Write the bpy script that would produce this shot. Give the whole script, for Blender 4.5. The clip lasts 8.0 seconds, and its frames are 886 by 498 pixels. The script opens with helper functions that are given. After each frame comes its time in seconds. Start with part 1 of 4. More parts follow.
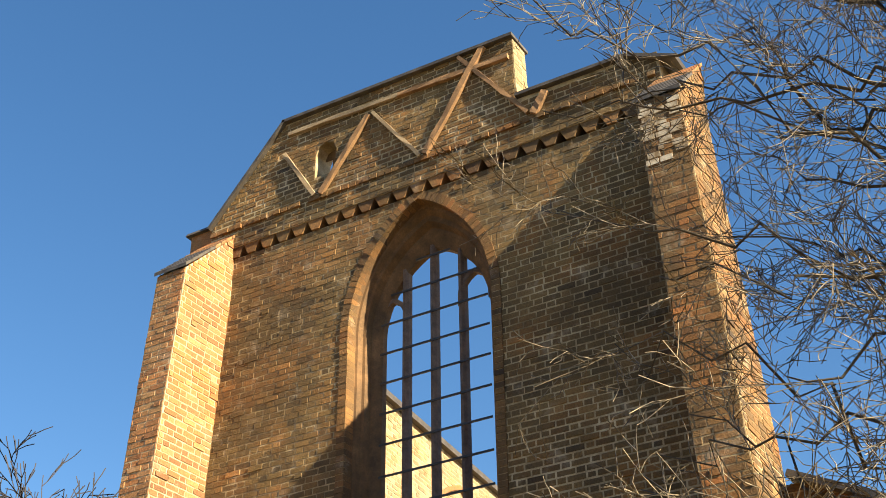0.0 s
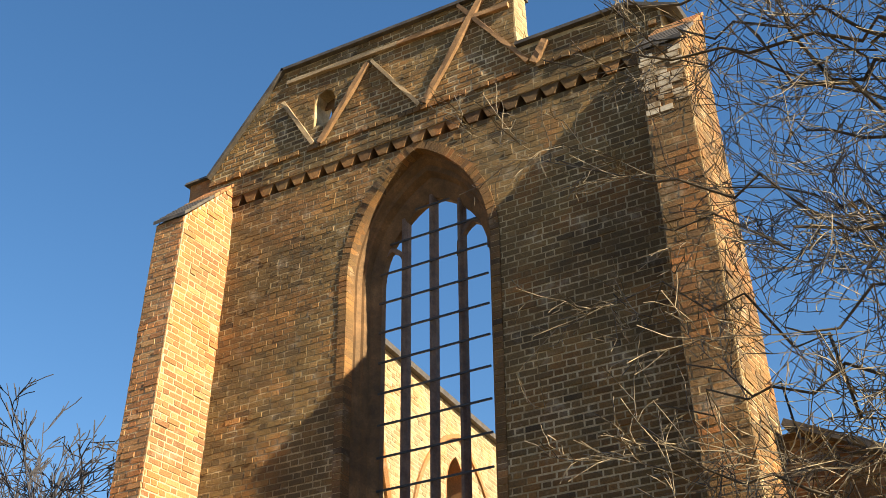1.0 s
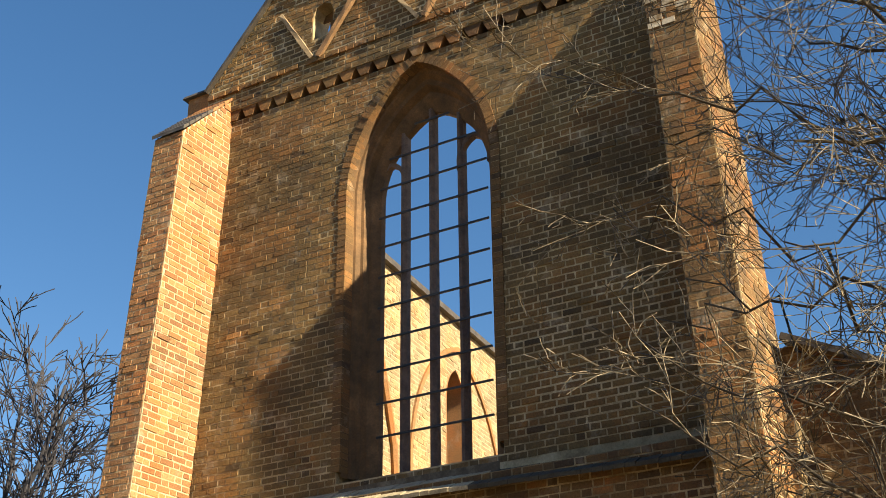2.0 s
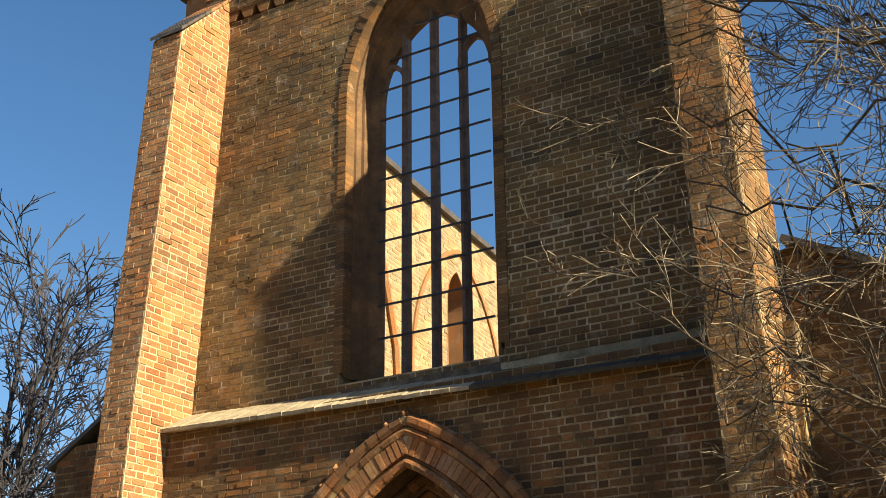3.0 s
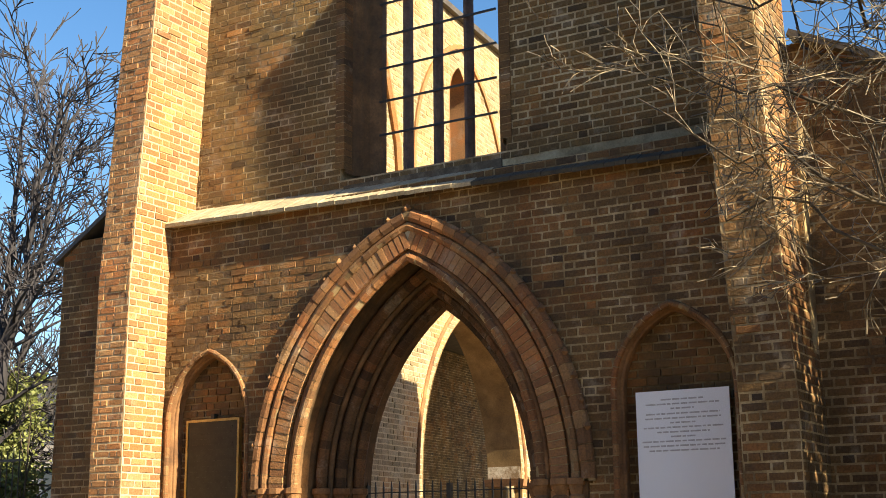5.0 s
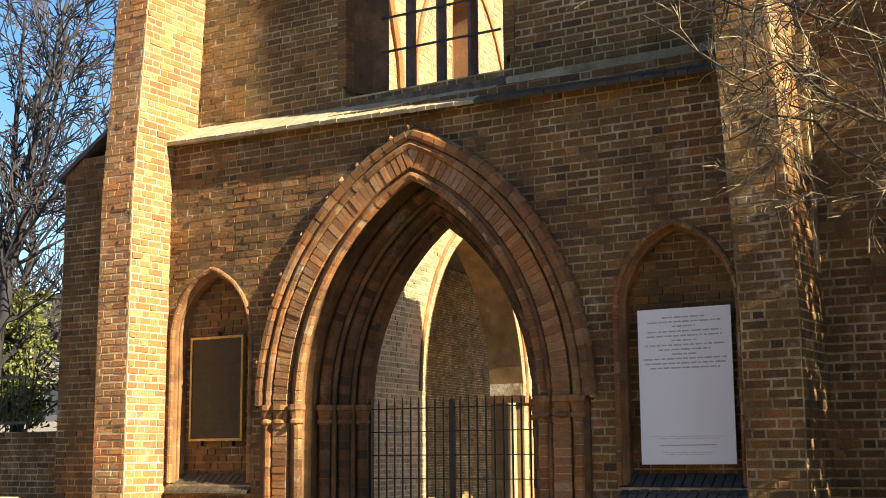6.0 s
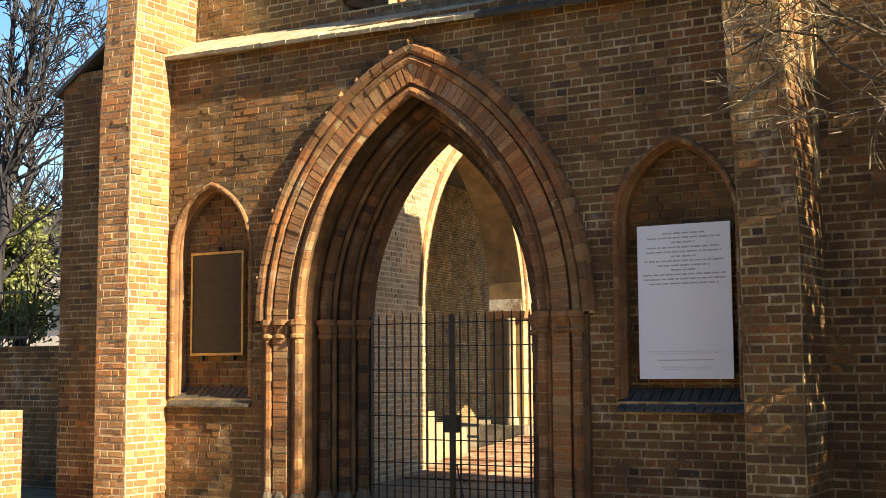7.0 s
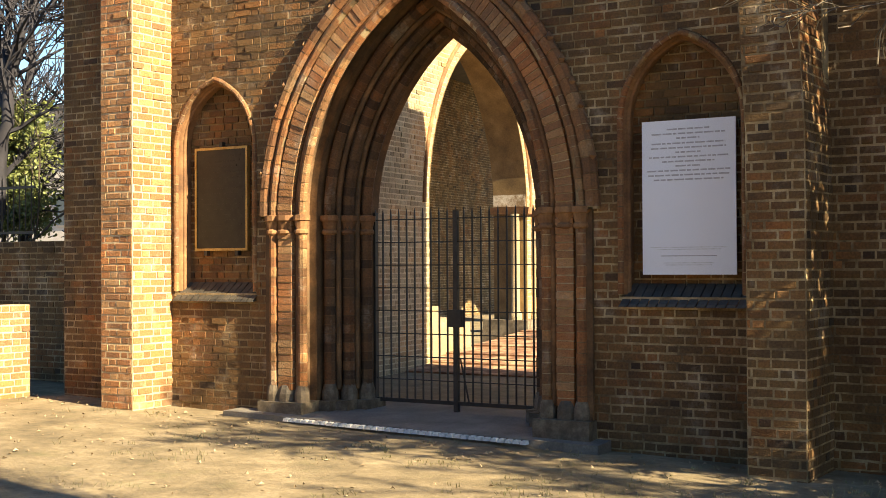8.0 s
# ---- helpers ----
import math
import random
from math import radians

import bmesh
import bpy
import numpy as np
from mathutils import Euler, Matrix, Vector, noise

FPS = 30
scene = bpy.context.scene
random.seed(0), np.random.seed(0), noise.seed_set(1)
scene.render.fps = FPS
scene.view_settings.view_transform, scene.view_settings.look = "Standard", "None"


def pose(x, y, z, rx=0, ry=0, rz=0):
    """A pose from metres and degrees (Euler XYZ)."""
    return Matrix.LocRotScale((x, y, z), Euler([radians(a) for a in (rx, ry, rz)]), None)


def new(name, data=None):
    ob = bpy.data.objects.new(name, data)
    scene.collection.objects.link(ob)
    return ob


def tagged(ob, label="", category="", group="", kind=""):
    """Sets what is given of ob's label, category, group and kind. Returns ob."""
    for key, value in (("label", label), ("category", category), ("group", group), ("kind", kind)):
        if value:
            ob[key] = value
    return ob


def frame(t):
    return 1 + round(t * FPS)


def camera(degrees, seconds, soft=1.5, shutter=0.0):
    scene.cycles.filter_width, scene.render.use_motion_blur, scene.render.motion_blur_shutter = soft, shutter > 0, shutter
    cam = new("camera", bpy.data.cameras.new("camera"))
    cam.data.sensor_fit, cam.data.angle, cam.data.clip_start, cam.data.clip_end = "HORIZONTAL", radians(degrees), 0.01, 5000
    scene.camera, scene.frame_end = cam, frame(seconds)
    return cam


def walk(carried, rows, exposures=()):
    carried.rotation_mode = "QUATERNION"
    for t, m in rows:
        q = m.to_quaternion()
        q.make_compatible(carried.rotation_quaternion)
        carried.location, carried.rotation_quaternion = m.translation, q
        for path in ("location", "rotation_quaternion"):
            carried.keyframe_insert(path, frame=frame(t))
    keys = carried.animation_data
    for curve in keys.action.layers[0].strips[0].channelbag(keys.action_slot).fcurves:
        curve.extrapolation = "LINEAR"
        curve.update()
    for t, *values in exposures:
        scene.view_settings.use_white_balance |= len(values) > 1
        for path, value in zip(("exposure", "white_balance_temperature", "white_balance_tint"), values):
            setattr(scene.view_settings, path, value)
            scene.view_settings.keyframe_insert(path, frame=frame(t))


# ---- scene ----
# The camera stands still and tilts down the church front.
cam = camera(37.9, 8.0, 0.75)
EYE = (7.68, -12.0, 1.79)
TILTS = [
    (0.0, 30.871, 32.111, -0.736), (0.5, 30.864, 31.052, -0.592), (1.0, 30.853, 29.875, -0.562), (1.5, 30.844, 28.18, -0.552),
    (3.0, 30.981, 21.758, -0.622), (3.5, 30.995, 19.873, -0.6), (4.0, 31.029, 17.695, -0.522), (4.5, 31.076, 15.067, -0.534),
    (6.0, 31.316, 9.107, -0.437), (6.5, 31.319, 7.468, -0.425), (7.0, 31.337, 5.371, -0.371), (7.5, 31.417, 3.12, -0.312), (8.0, 31.539, 0.743, -0.301),
]


def aimed(yaw, pitch, roll):
    return pose(*EYE, 0, 0, yaw) @ pose(0, 0, 0, 90 + pitch) @ pose(0, 0, 0, 0, 0, roll)


EXPOSURES = [(0.0, 2.05), (1.5, 1.85), (3.0, 1.65), (4.0, 1.92), (6.5, 2.17), (8.0, 2.33)]
walk(cam, [(t, aimed(y, p, r)) for t, y, p, r in TILTS], EXPOSURES)

from mathutils.geometry import tessellate_polygon

# ---- world and sun ----
SUN_TO = Vector((-1.0, 0.163, -0.617)).normalized()
world = bpy.data.worlds.new("sky")
scene.world = world
world.use_nodes = True
wn = world.node_tree
sky = wn.nodes.new("ShaderNodeTexSky")
sky.sky_type = "NISHITA"
sky.sun_disc = False
sky.sun_elevation = math.asin(-SUN_TO.z)
sky.sun_rotation = math.atan2(-SUN_TO.x, -SUN_TO.y)
sky.air_density, sky.dust_density, sky.ozone_density = 1.0, 0.3, 1.6
back = wn.nodes["Background"]
back.inputs["Strength"].default_value = 0.047
deep = wn.nodes.new("ShaderNodeHueSaturation")
deep.inputs["Saturation"].default_value = 1.25
wn.links.new(sky.outputs[0], deep.inputs["Color"])
wn.links.new(deep.outputs[0], back.inputs["Color"])
sun_data = bpy.data.lights.new("sun", "SUN")
sun_data.energy, sun_data.angle, sun_data.color = 5.0, radians(0.53), (1.0, 0.82, 0.53)
sun = new("sun", sun_data)
sun.matrix_world = Matrix.Translation((30, -5, 30)) @ SUN_TO.to_track_quat("-Z", "Y").to_matrix().to_4x4()


# ---- materials ----
def material(name, rough=0.85, metal=0.0):
    m = bpy.data.materials.new(name)
    m.use_nodes = True
    b = m.node_tree.nodes["Principled BSDF"]
    b.inputs["Roughness"].default_value, b.inputs["Metallic"].default_value = rough, metal
    return m, m.node_tree, b


def node(nt, kind, **values):
    n = nt.nodes.new(kind)
    for k, v in values.items():
        n.inputs[k].default_value = v
    return n


def ramp(nt, source, stops):
    r = nt.nodes.new("ShaderNodeValToRGB")
    e = r.color_ramp.elements
    while len(e) < len(stops):
        e.new(0.5)
    for k, (p, c) in enumerate(stops):
        e[k].position, e[k].color = p, (*c, 1)
    nt.links.new(source, r.inputs[0])
    return r.outputs[0]


def mixed(nt, kind, fac, a, b):
    n = nt.nodes.new("ShaderNodeMix")
    n.data_type, n.blend_type = "RGBA", kind
    for sock, v in ((n.inputs[0], fac), (n.inputs[6], a), (n.inputs[7], b)):
        if isinstance(v, bpy.types.NodeSocket):
            nt.links.new(v, sock)
        else:
            sock.default_value = v if isinstance(v, float) else (*v, 1)
    return n.outputs[2]


def noise_at(nt, scale, detail=4.0, rough=0.6, world_space=True):
    src = nt.nodes.new("ShaderNodeNewGeometry").outputs["Position"] if world_space else nt.nodes.new("ShaderNodeTexCoord").outputs["Object"]
    n = node(nt, "ShaderNodeTexNoise", Scale=scale, Detail=detail, Roughness=rough)
    nt.links.new(src, n.inputs["Vector"])
    return n.outputs["Fac"]


def bump(nt, b, height, strength, distance=0.01):
    n = node(nt, "ShaderNodeBump", Strength=strength, Distance=distance)
    nt.links.new(height, n.inputs["Height"])
    nt.links.new(n.outputs[0], b.inputs["Normal"])


def brick_material(name, stops, by_object=False, stain=0.45):
    m, nt, b = material(name, 0.9)
    if by_object:
        rnd = nt.nodes.new("ShaderNodeObjectInfo").outputs["Random"]
    else:
        rnd = nt.nodes.new("ShaderNodeNewGeometry").outputs["Random Per Island"]
    base = ramp(nt, rnd, stops)
    grain = ramp(nt, noise_at(nt, 45, 5), [(0.3, (0.55, 0.52, 0.5)), (0.7, (1.25, 1.2, 1.15))])
    col = mixed(nt, "MULTIPLY", 0.8, base, grain)
    warm = ramp(nt, noise_at(nt, 1.7, 3, 0.5), [(0.42, (0.86, 0.92, 0.98)), (0.5, (1.0, 1.0, 1.0)), (0.64, (1.32, 1.06, 0.84))])
    col = mixed(nt, "MULTIPLY", 0.9, col, warm)
    soot = ramp(nt, noise_at(nt, 0.9, 6, 0.65), [(0.4, (1.0, 1.0, 1.0)), (0.62, (0.42, 0.4, 0.38))])
    col = mixed(nt, "MULTIPLY", stain, col, soot)
    lime = ramp(nt, noise_at(nt, 2.6, 5, 0.7), [(0.56, (0, 0, 0)), (0.72, (1, 1, 1))])
    g = nt.nodes.new("ShaderNodeMath")
    g.operation = "MULTIPLY"
    nt.links.new(lime, g.inputs[0])
    g.inputs[1].default_value = 0.38
    col = mixed(nt, "MIX", g.outputs[0], col, (0.42, 0.36, 0.28))
    nt.links.new(col, b.inputs["Base Color"])
    bump(nt, b, noise_at(nt, 55, 5), 0.9, 0.012)
    return m


BROWN = [(0.0, (0.05, 0.03, 0.016)), (0.05, (0.11, 0.062, 0.024)), (0.5, (0.165, 0.092, 0.031)), (0.88, (0.20, 0.11, 0.036)), (0.96, (0.25, 0.12, 0.038)), (1.0, (0.28, 0.16, 0.065))]
OCHRE = [(0.0, (0.06, 0.040, 0.018)), (0.05, (0.115, 0.074, 0.028)), (0.5, (0.16, 0.100, 0.034)), (0.9, (0.195, 0.122, 0.042)), (1.0, (0.25, 0.155, 0.06))]
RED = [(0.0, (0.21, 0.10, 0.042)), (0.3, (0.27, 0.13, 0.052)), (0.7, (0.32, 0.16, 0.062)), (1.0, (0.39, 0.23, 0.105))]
PALE = [(0.0, (0.21, 0.155, 0.085)), (0.5, (0.28, 0.215, 0.125)), (1.0, (0.35, 0.28, 0.17))]
BRICK = brick_material("brick_brown", BROWN, False, 0.7)
BRICK_ONE = brick_material("brick_brown_single", BROWN, True, 0.7)
BRICK_OCHRE = brick_material("brick_ochre", OCHRE, False, 0.7)
BRICK_OCHRE_ONE = brick_material("brick_ochre_single", OCHRE, True, 0.7)
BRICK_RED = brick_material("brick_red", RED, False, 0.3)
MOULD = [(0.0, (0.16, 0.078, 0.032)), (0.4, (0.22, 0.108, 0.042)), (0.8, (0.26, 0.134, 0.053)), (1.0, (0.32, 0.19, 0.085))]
# darker copy of MOULD with the shade of the inner portal orders
MOULD_SHADED = [(0.0, (0.05, 0.028, 0.013)), (0.5, (0.10, 0.054, 0.022)), (1.0, (0.15, 0.08, 0.034))]
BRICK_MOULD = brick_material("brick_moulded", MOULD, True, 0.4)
BRICK_SHADED = brick_material("brick_moulded_shaded", MOULD_SHADED, True, 0.4)
BRICK_RED_ONE = brick_material("brick_red_single", RED, True, 0.3)
BRICK_PALE = brick_material("brick_pale", PALE, False, 0.15)


def plain(name, stops, scale, rough=0.85, metal=0.0, bump_strength=0.4, fine=40, soot=0.0):
    m, nt, b = material(name, rough, metal)
    f = noise_at(nt, scale, 6, 0.62)
    col = ramp(nt, f, stops)
    col = mixed(nt, "MULTIPLY", 0.6, col, ramp(nt, noise_at(nt, fine, 4), [(0.3, (0.6, 0.6, 0.6)), (0.7, (1.2, 1.2, 1.2))]))
    if soot:
        col = mixed(nt, "MULTIPLY", soot, col, ramp(nt, noise_at(nt, 0.9, 6, 0.65), [(0.4, (1.0, 1.0, 1.0)), (0.62, (0.42, 0.4, 0.38))]))
    nt.links.new(col, b.inputs["Base Color"])
    if bump_strength:
        bump(nt, b, noise_at(nt, fine, 5), bump_strength, 0.006)
    return m


MORTAR = plain("lime_mortar", [(0.36, (0.13, 0.085, 0.038)), (0.5, (0.33, 0.24, 0.12)), (0.66, (0.56, 0.44, 0.26))], 2.6, soot=0.75)
MORTAR_UP = plain("bright_lime_mortar", [(0.34, (0.20, 0.145, 0.075)), (0.5, (0.40, 0.31, 0.175)), (0.66, (0.58, 0.47, 0.30))], 2.6, soot=0.6)
# lighter mortar copy, made to put sunlight into the left buttress's colour
MORTAR_PALE = plain("sun_paled_lime_mortar", [(0.3, (0.34, 0.26, 0.15)), (0.7, (0.52, 0.42, 0.27))], 3.0)
TERRACOTTA = plain("moulded_terracotta", [(0.3, (0.10, 0.048, 0.02)), (0.5, (0.20, 0.098, 0.037)), (0.72, (0.32, 0.17, 0.07))], 3.4, soot=0.5)
# dark tone that paints in the shade of reveals and recesses
REVEAL = plain("shade_dark_moulded_brick", [(0.3, (0.05, 0.03, 0.013)), (0.5, (0.11, 0.06, 0.024)), (0.72, (0.21, 0.115, 0.048))], 3.0)
DARKSTONE = plain("brown_grey_stone", [(0.3, (0.06, 0.045, 0.03)), (0.5, (0.12, 0.092, 0.06)), (0.7, (0.22, 0.18, 0.125))], 6.0)
TILE = plain("mossy_roof_tile", [(0.3, (0.20, 0.17, 0.11)), (0.7, (0.42, 0.36, 0.25))], 5.0)
# moss tone deepened further to carry the shade right of the window
MOSS_SHADE = plain("shade_dark_mossy_tile", [(0.3, (0.025, 0.023, 0.018)), (0.7, (0.065, 0.06, 0.045))], 5.0)
GLAZED = plain("dark_glazed_tile", [(0.3, (0.025, 0.024, 0.02)), (0.7, (0.075, 0.065, 0.05))], 5.0, 0.6, 0, 0.15)
LEAD = plain("dark_sheet_cover", [(0.3, (0.035, 0.03, 0.028)), (0.7, (0.09, 0.08, 0.07))], 5.0, 0.6)
TIMBER = plain("weathered_timber", [(0.3, (0.15, 0.085, 0.04)), (0.7, (0.30, 0.175, 0.085))], 5.0)
TIMBER_PALE = plain("pale_weathered_timber", [(0.3, (0.18, 0.13, 0.075)), (0.7, (0.30, 0.23, 0.145))], 5.0)
IRON = plain("painted_iron", [(0.3, (0.012, 0.012, 0.013)), (0.7, (0.035, 0.032, 0.03))], 8.0, 0.5, 0.0, 0.1)
MULLION = plain("dark_brick_mullion", [(0.3, (0.07, 0.05, 0.045)), (0.7, (0.16, 0.11, 0.085))], 8.0)
BRONZE = plain("dark_bronze", [(0.3, (0.014, 0.015, 0.012)), (0.7, (0.032, 0.031, 0.024))], 9.0, 0.5, 0.3, 0.1)
BRASS = plain("brass_rim", [(0.3, (0.32, 0.22, 0.07)), (0.7, (0.48, 0.35, 0.13))], 9.0, 0.4, 0.5, 0.05)
SHEET = plain("white_printed_sheet", [(0.3, (0.82, 0.85, 0.93)), (0.7, (0.86, 0.88, 0.95))], 1.5, 0.6, 0, 0.0, 400)
INK = plain("grey_print", [(0.3, (0.42, 0.42, 0.46)), (0.7, (0.48, 0.48, 0.52))], 5, 0.7, 0, 0.0)
INK_PALE = plain("faint_print", [(0.3, (0.66, 0.68, 0.72)), (0.7, (0.72, 0.74, 0.78))], 5, 0.7, 0, 0.0)
SOFFIT = plain("ochre_plastered_brick", [(0.3, (0.15, 0.095, 0.035)), (0.5, (0.24, 0.155, 0.06)), (0.7, (0.33, 0.22, 0.095))], 2.2, soot=0.4)
LIMEWASH = plain("flaking_limewash", [(0.38, (0.17, 0.115, 0.06)), (0.62, (0.46, 0.41, 0.33))], 7.0)
PAVING = plain("worn_paving", [(0.3, (0.10, 0.09, 0.075)), (0.7, (0.22, 0.195, 0.16))], 2.0)
PAVING_RED = plain("red_brick_paving", [(0.38, (0.09, 0.04, 0.02)), (0.5, (0.22, 0.11, 0.055)), (0.62, (0.36, 0.25, 0.15))], 3.0)
WHITE_STONE = plain("white_edge_stone", [(0.3, (0.55, 0.53, 0.48)), (0.7, (0.8, 0.78, 0.72))], 8.0)
BARK = plain("bark", [(0.36, (0.03, 0.023, 0.015)), (0.7, (0.10, 0.078, 0.052))], 6.0)
TWIG = plain("twig_bark", [(0.42, (0.03, 0.023, 0.015)), (0.64, (0.26, 0.21, 0.135))], 6.0, 0.7, 0, 0.0)
FARBARK = plain("grey_bark", [(0.3, (0.012, 0.012, 0.018)), (0.7, (0.03, 0.028, 0.036))], 2.0)
RENDER_PALE = plain("pale_plaster", [(0.3, (0.5, 0.46, 0.42)), (0.7, (0.62, 0.58, 0.53))], 0.8)
PANE = plain("dark_window", [(0.3, (0.04, 0.05, 0.06)), (0.7, (0.07, 0.08, 0.1))], 0.8, 0.2, 0, 0.0)
LEAF = plain("evergreen_leaf", [(0.3, (0.05, 0.075, 0.022)), (0.7, (0.18, 0.2, 0.055))], 5.0, 0.6, 0, 0.0)


LITTER = plain("dry_leaf", [(0.3, (0.20, 0.14, 0.075)), (0.7, (0.40, 0.31, 0.19))], 9.0, 0.8, 0, 0.0)
GRASS = plain("dry_grass", [(0.3, (0.16, 0.15, 0.06)), (0.7, (0.30, 0.26, 0.13))], 4.0, 0.7, 0, 0.0)


def ground_material():
    m, nt, b = material("sandy_ground", 0.95)
    col = ramp(nt, noise_at(nt, 1.3, 8, 0.68), [(0.34, (0.10, 0.078, 0.042)), (0.5, (0.18, 0.14, 0.08)), (0.68, (0.28, 0.222, 0.135))])
    col = mixed(nt, "MULTIPLY", 0.7, col, ramp(nt, noise_at(nt, 12, 6, 0.7), [(0.3, (0.6, 0.58, 0.52)), (0.7, (1.2, 1.2, 1.2))]))
    grass = ramp(nt, noise_at(nt, 1.6, 6, 0.7), [(0.55, (0, 0, 0)), (0.68, (1, 1, 1))])
    g = nt.nodes.new("ShaderNodeMath")
    g.operation = "MULTIPLY"
    nt.links.new(grass, g.inputs[0])
    g.inputs[1].default_value = 0.5
    col = mixed(nt, "MIX", g.outputs[0], col, (0.11, 0.10, 0.04))
    nt.links.new(col, b.inputs["Base Color"])
    bump(nt, b, noise_at(nt, 25, 6), 0.7, 0.02)
    return m


GROUND = ground_material()


# ---- builders ----
def mesh_ob(name, verts, faces, mat, parent=None, label="", smooth=False, kind=""):
    me = bpy.data.meshes.new(name)
    me.from_pydata(verts, [], faces)
    me.materials.append(mat)
    if smooth:
        me.polygons.foreach_set("use_smooth", [True] * len(me.polygons))
    ob = new(name, me)
    ob.parent = parent
    if label or kind:
        tagged(ob, label, kind=kind)
    return ob


def thing(name, label, category, at=(0, 0, 0), group="", kind=""):
    ob = new(name)
    ob.empty_display_size = 0.2
    ob.location = at
    return tagged(ob, label, category, group, kind)


BOX_FACES = [(0, 1, 2, 3), (7, 6, 5, 4), (0, 4, 5, 1), (1, 5, 6, 2), (2, 6, 7, 3), (3, 7, 4, 0)]


class Soup:
    """Collects the vertices and faces of one mesh."""

    def __init__(self):
        self.v, self.f = [], []

    def add(self, verts, faces):
        n = len(self.v)
        self.v += [tuple(p) for p in verts]
        self.f += [tuple(i + n for i in f) for f in faces]

    def box(self, x0, x1, y0, y1, z0, z1):
        self.add([(x0, y0, z0), (x1, y0, z0), (x1, y0, z1), (x0, y0, z1), (x0, y1, z0), (x1, y1, z0), (x1, y1, z1), (x0, y1, z1)], BOX_FACES)

    def beam(self, a, b, w, h, up=(0, 1, 0), wobble=0.0):
        """A bar of section w by h from a to b, its h along up."""
        a, b = Vector(a), Vector(b)
        n = 6 if wobble else 1
        d = (b - a).normalized()
        u = Vector(up)
        u = (u - d * u.dot(d)).normalized()
        s = d.cross(u)
        rings = []
        for k in range(n + 1):
            p = a.lerp(b, k / n)
            e = [random.uniform(-wobble, wobble) for _ in range(8)]
            rings.append([p + s * (i * w / 2 + e[2 * q]) + u * (j * h / 2 + e[2 * q + 1]) for q, (i, j) in enumerate(((-1, -1), (1, -1), (1, 1), (-1, 1)))])
        verts = [p for r in rings for p in r]
        faces = [(3, 2, 1, 0), tuple(4 * n + i for i in range(4))]
        for k in range(n):
            for i in range(4):
                faces.append((4 * k + i, 4 * k + (i + 1) % 4, 4 * k + 4 + (i + 1) % 4, 4 * k + 4 + i))
        self.add(verts, faces)

    def tube(self, pts, radii, sides=5):
        rings = []
        for k, p in enumerate(pts):
            d = (Vector(pts[min(k + 1, len(pts) - 1)]) - Vector(pts[max(k - 1, 0)])).normalized()
            u = d.orthogonal().normalized()
            s = d.cross(u)
            rings.append([Vector(p) + (u * math.cos(2 * math.pi * i / sides) + s * math.sin(2 * math.pi * i / sides)) * radii[k] for i in range(sides)])
        verts = [p for r in rings for p in r]
        faces = [(k * sides + i, k * sides + (i + 1) % sides, (k + 1) * sides + (i + 1) % sides, (k + 1) * sides + i) for k in range(len(pts) - 1) for i in range(sides)]
        faces += [tuple(range(sides - 1, -1, -1)), tuple((len(pts) - 1) * sides + i for i in range(sides))]
        self.add(verts, faces)

    def done(self, name, mat, parent=None, label="", smooth=False, kind=""):
        return mesh_ob(name, self.v, self.f, mat, parent, label, smooth, kind)


COURSE, JOINT = 0.088, 0.020
PIECES = []          # single bricks, linked at the end of the file


def courses(z0, z1):
    n = max(1, round((z1 - z0) / COURSE))
    h = (z1 - z0) / n
    return [(z0 + k * h, z0 + (k + 1) * h) for k in range(n)]


def brickwork(parent, solid, z0, z1, place, mat, near=None, one=None, rough=0.004, seed=1):
    """Bricks in monk bond over the face given by solid(z) -> intervals of u; place(u, z, d) puts them, d outwards."""
    rng = random.Random(seed)
    soup = Soup()
    kept = [0]
    pattern = (0.25, 0.125, 0.25, 0.125)
    for row, (a, b) in enumerate(courses(z0, z1)):
        spans = solid((a + b) / 2)
        if not spans:
            continue
        u = -30.0 + (row % 2) * 0.1875 + rng.uniform(-0.04, 0.04)
        k = 0
        end = max(s[1] for s in spans)
        start = min(s[0] for s in spans)
        u += math.floor((start - 1 - u) / 0.75) * 0.75
        while u < end:
            length = pattern[k % 4]
            k += 1
            for s0, s1 in spans:
                p, q = max(u, s0), min(u + length, s1)
                if q - p < 0.035:
                    continue
                d = rng.uniform(0.0015, 0.010) + (rng.random() < 0.05) * 0.008
                whole = q - p > length - 1e-6
                if near and whole and near(p, a) and kept[0] < 300:
                    kept[0] += 1
                    PIECES.append((parent, one, place((p + q) / 2, (a + b) / 2, 0), place, p, q, a, b, d))
                    continue
                g = JOINT / 2
                j = [rng.uniform(-rough, rough) for _ in range(8)]
                c = [(p + g + j[0], a + g + j[1]), (q - g + j[2], a + g + j[3]), (q - g + j[4], b - g + j[5]), (p + g + j[6], b - g + j[7])]
                verts = [place(x, z, d) for x, z in c] + [place(x, z, -0.012) for x, z in c]
                soup.add(verts, [(0, 1, 2, 3), (0, 4, 5, 1), (1, 5, 6, 2), (2, 6, 7, 3), (3, 7, 4, 0)])
            u += length
    return soup.done("brickwork", mat, parent, kind="stuff")


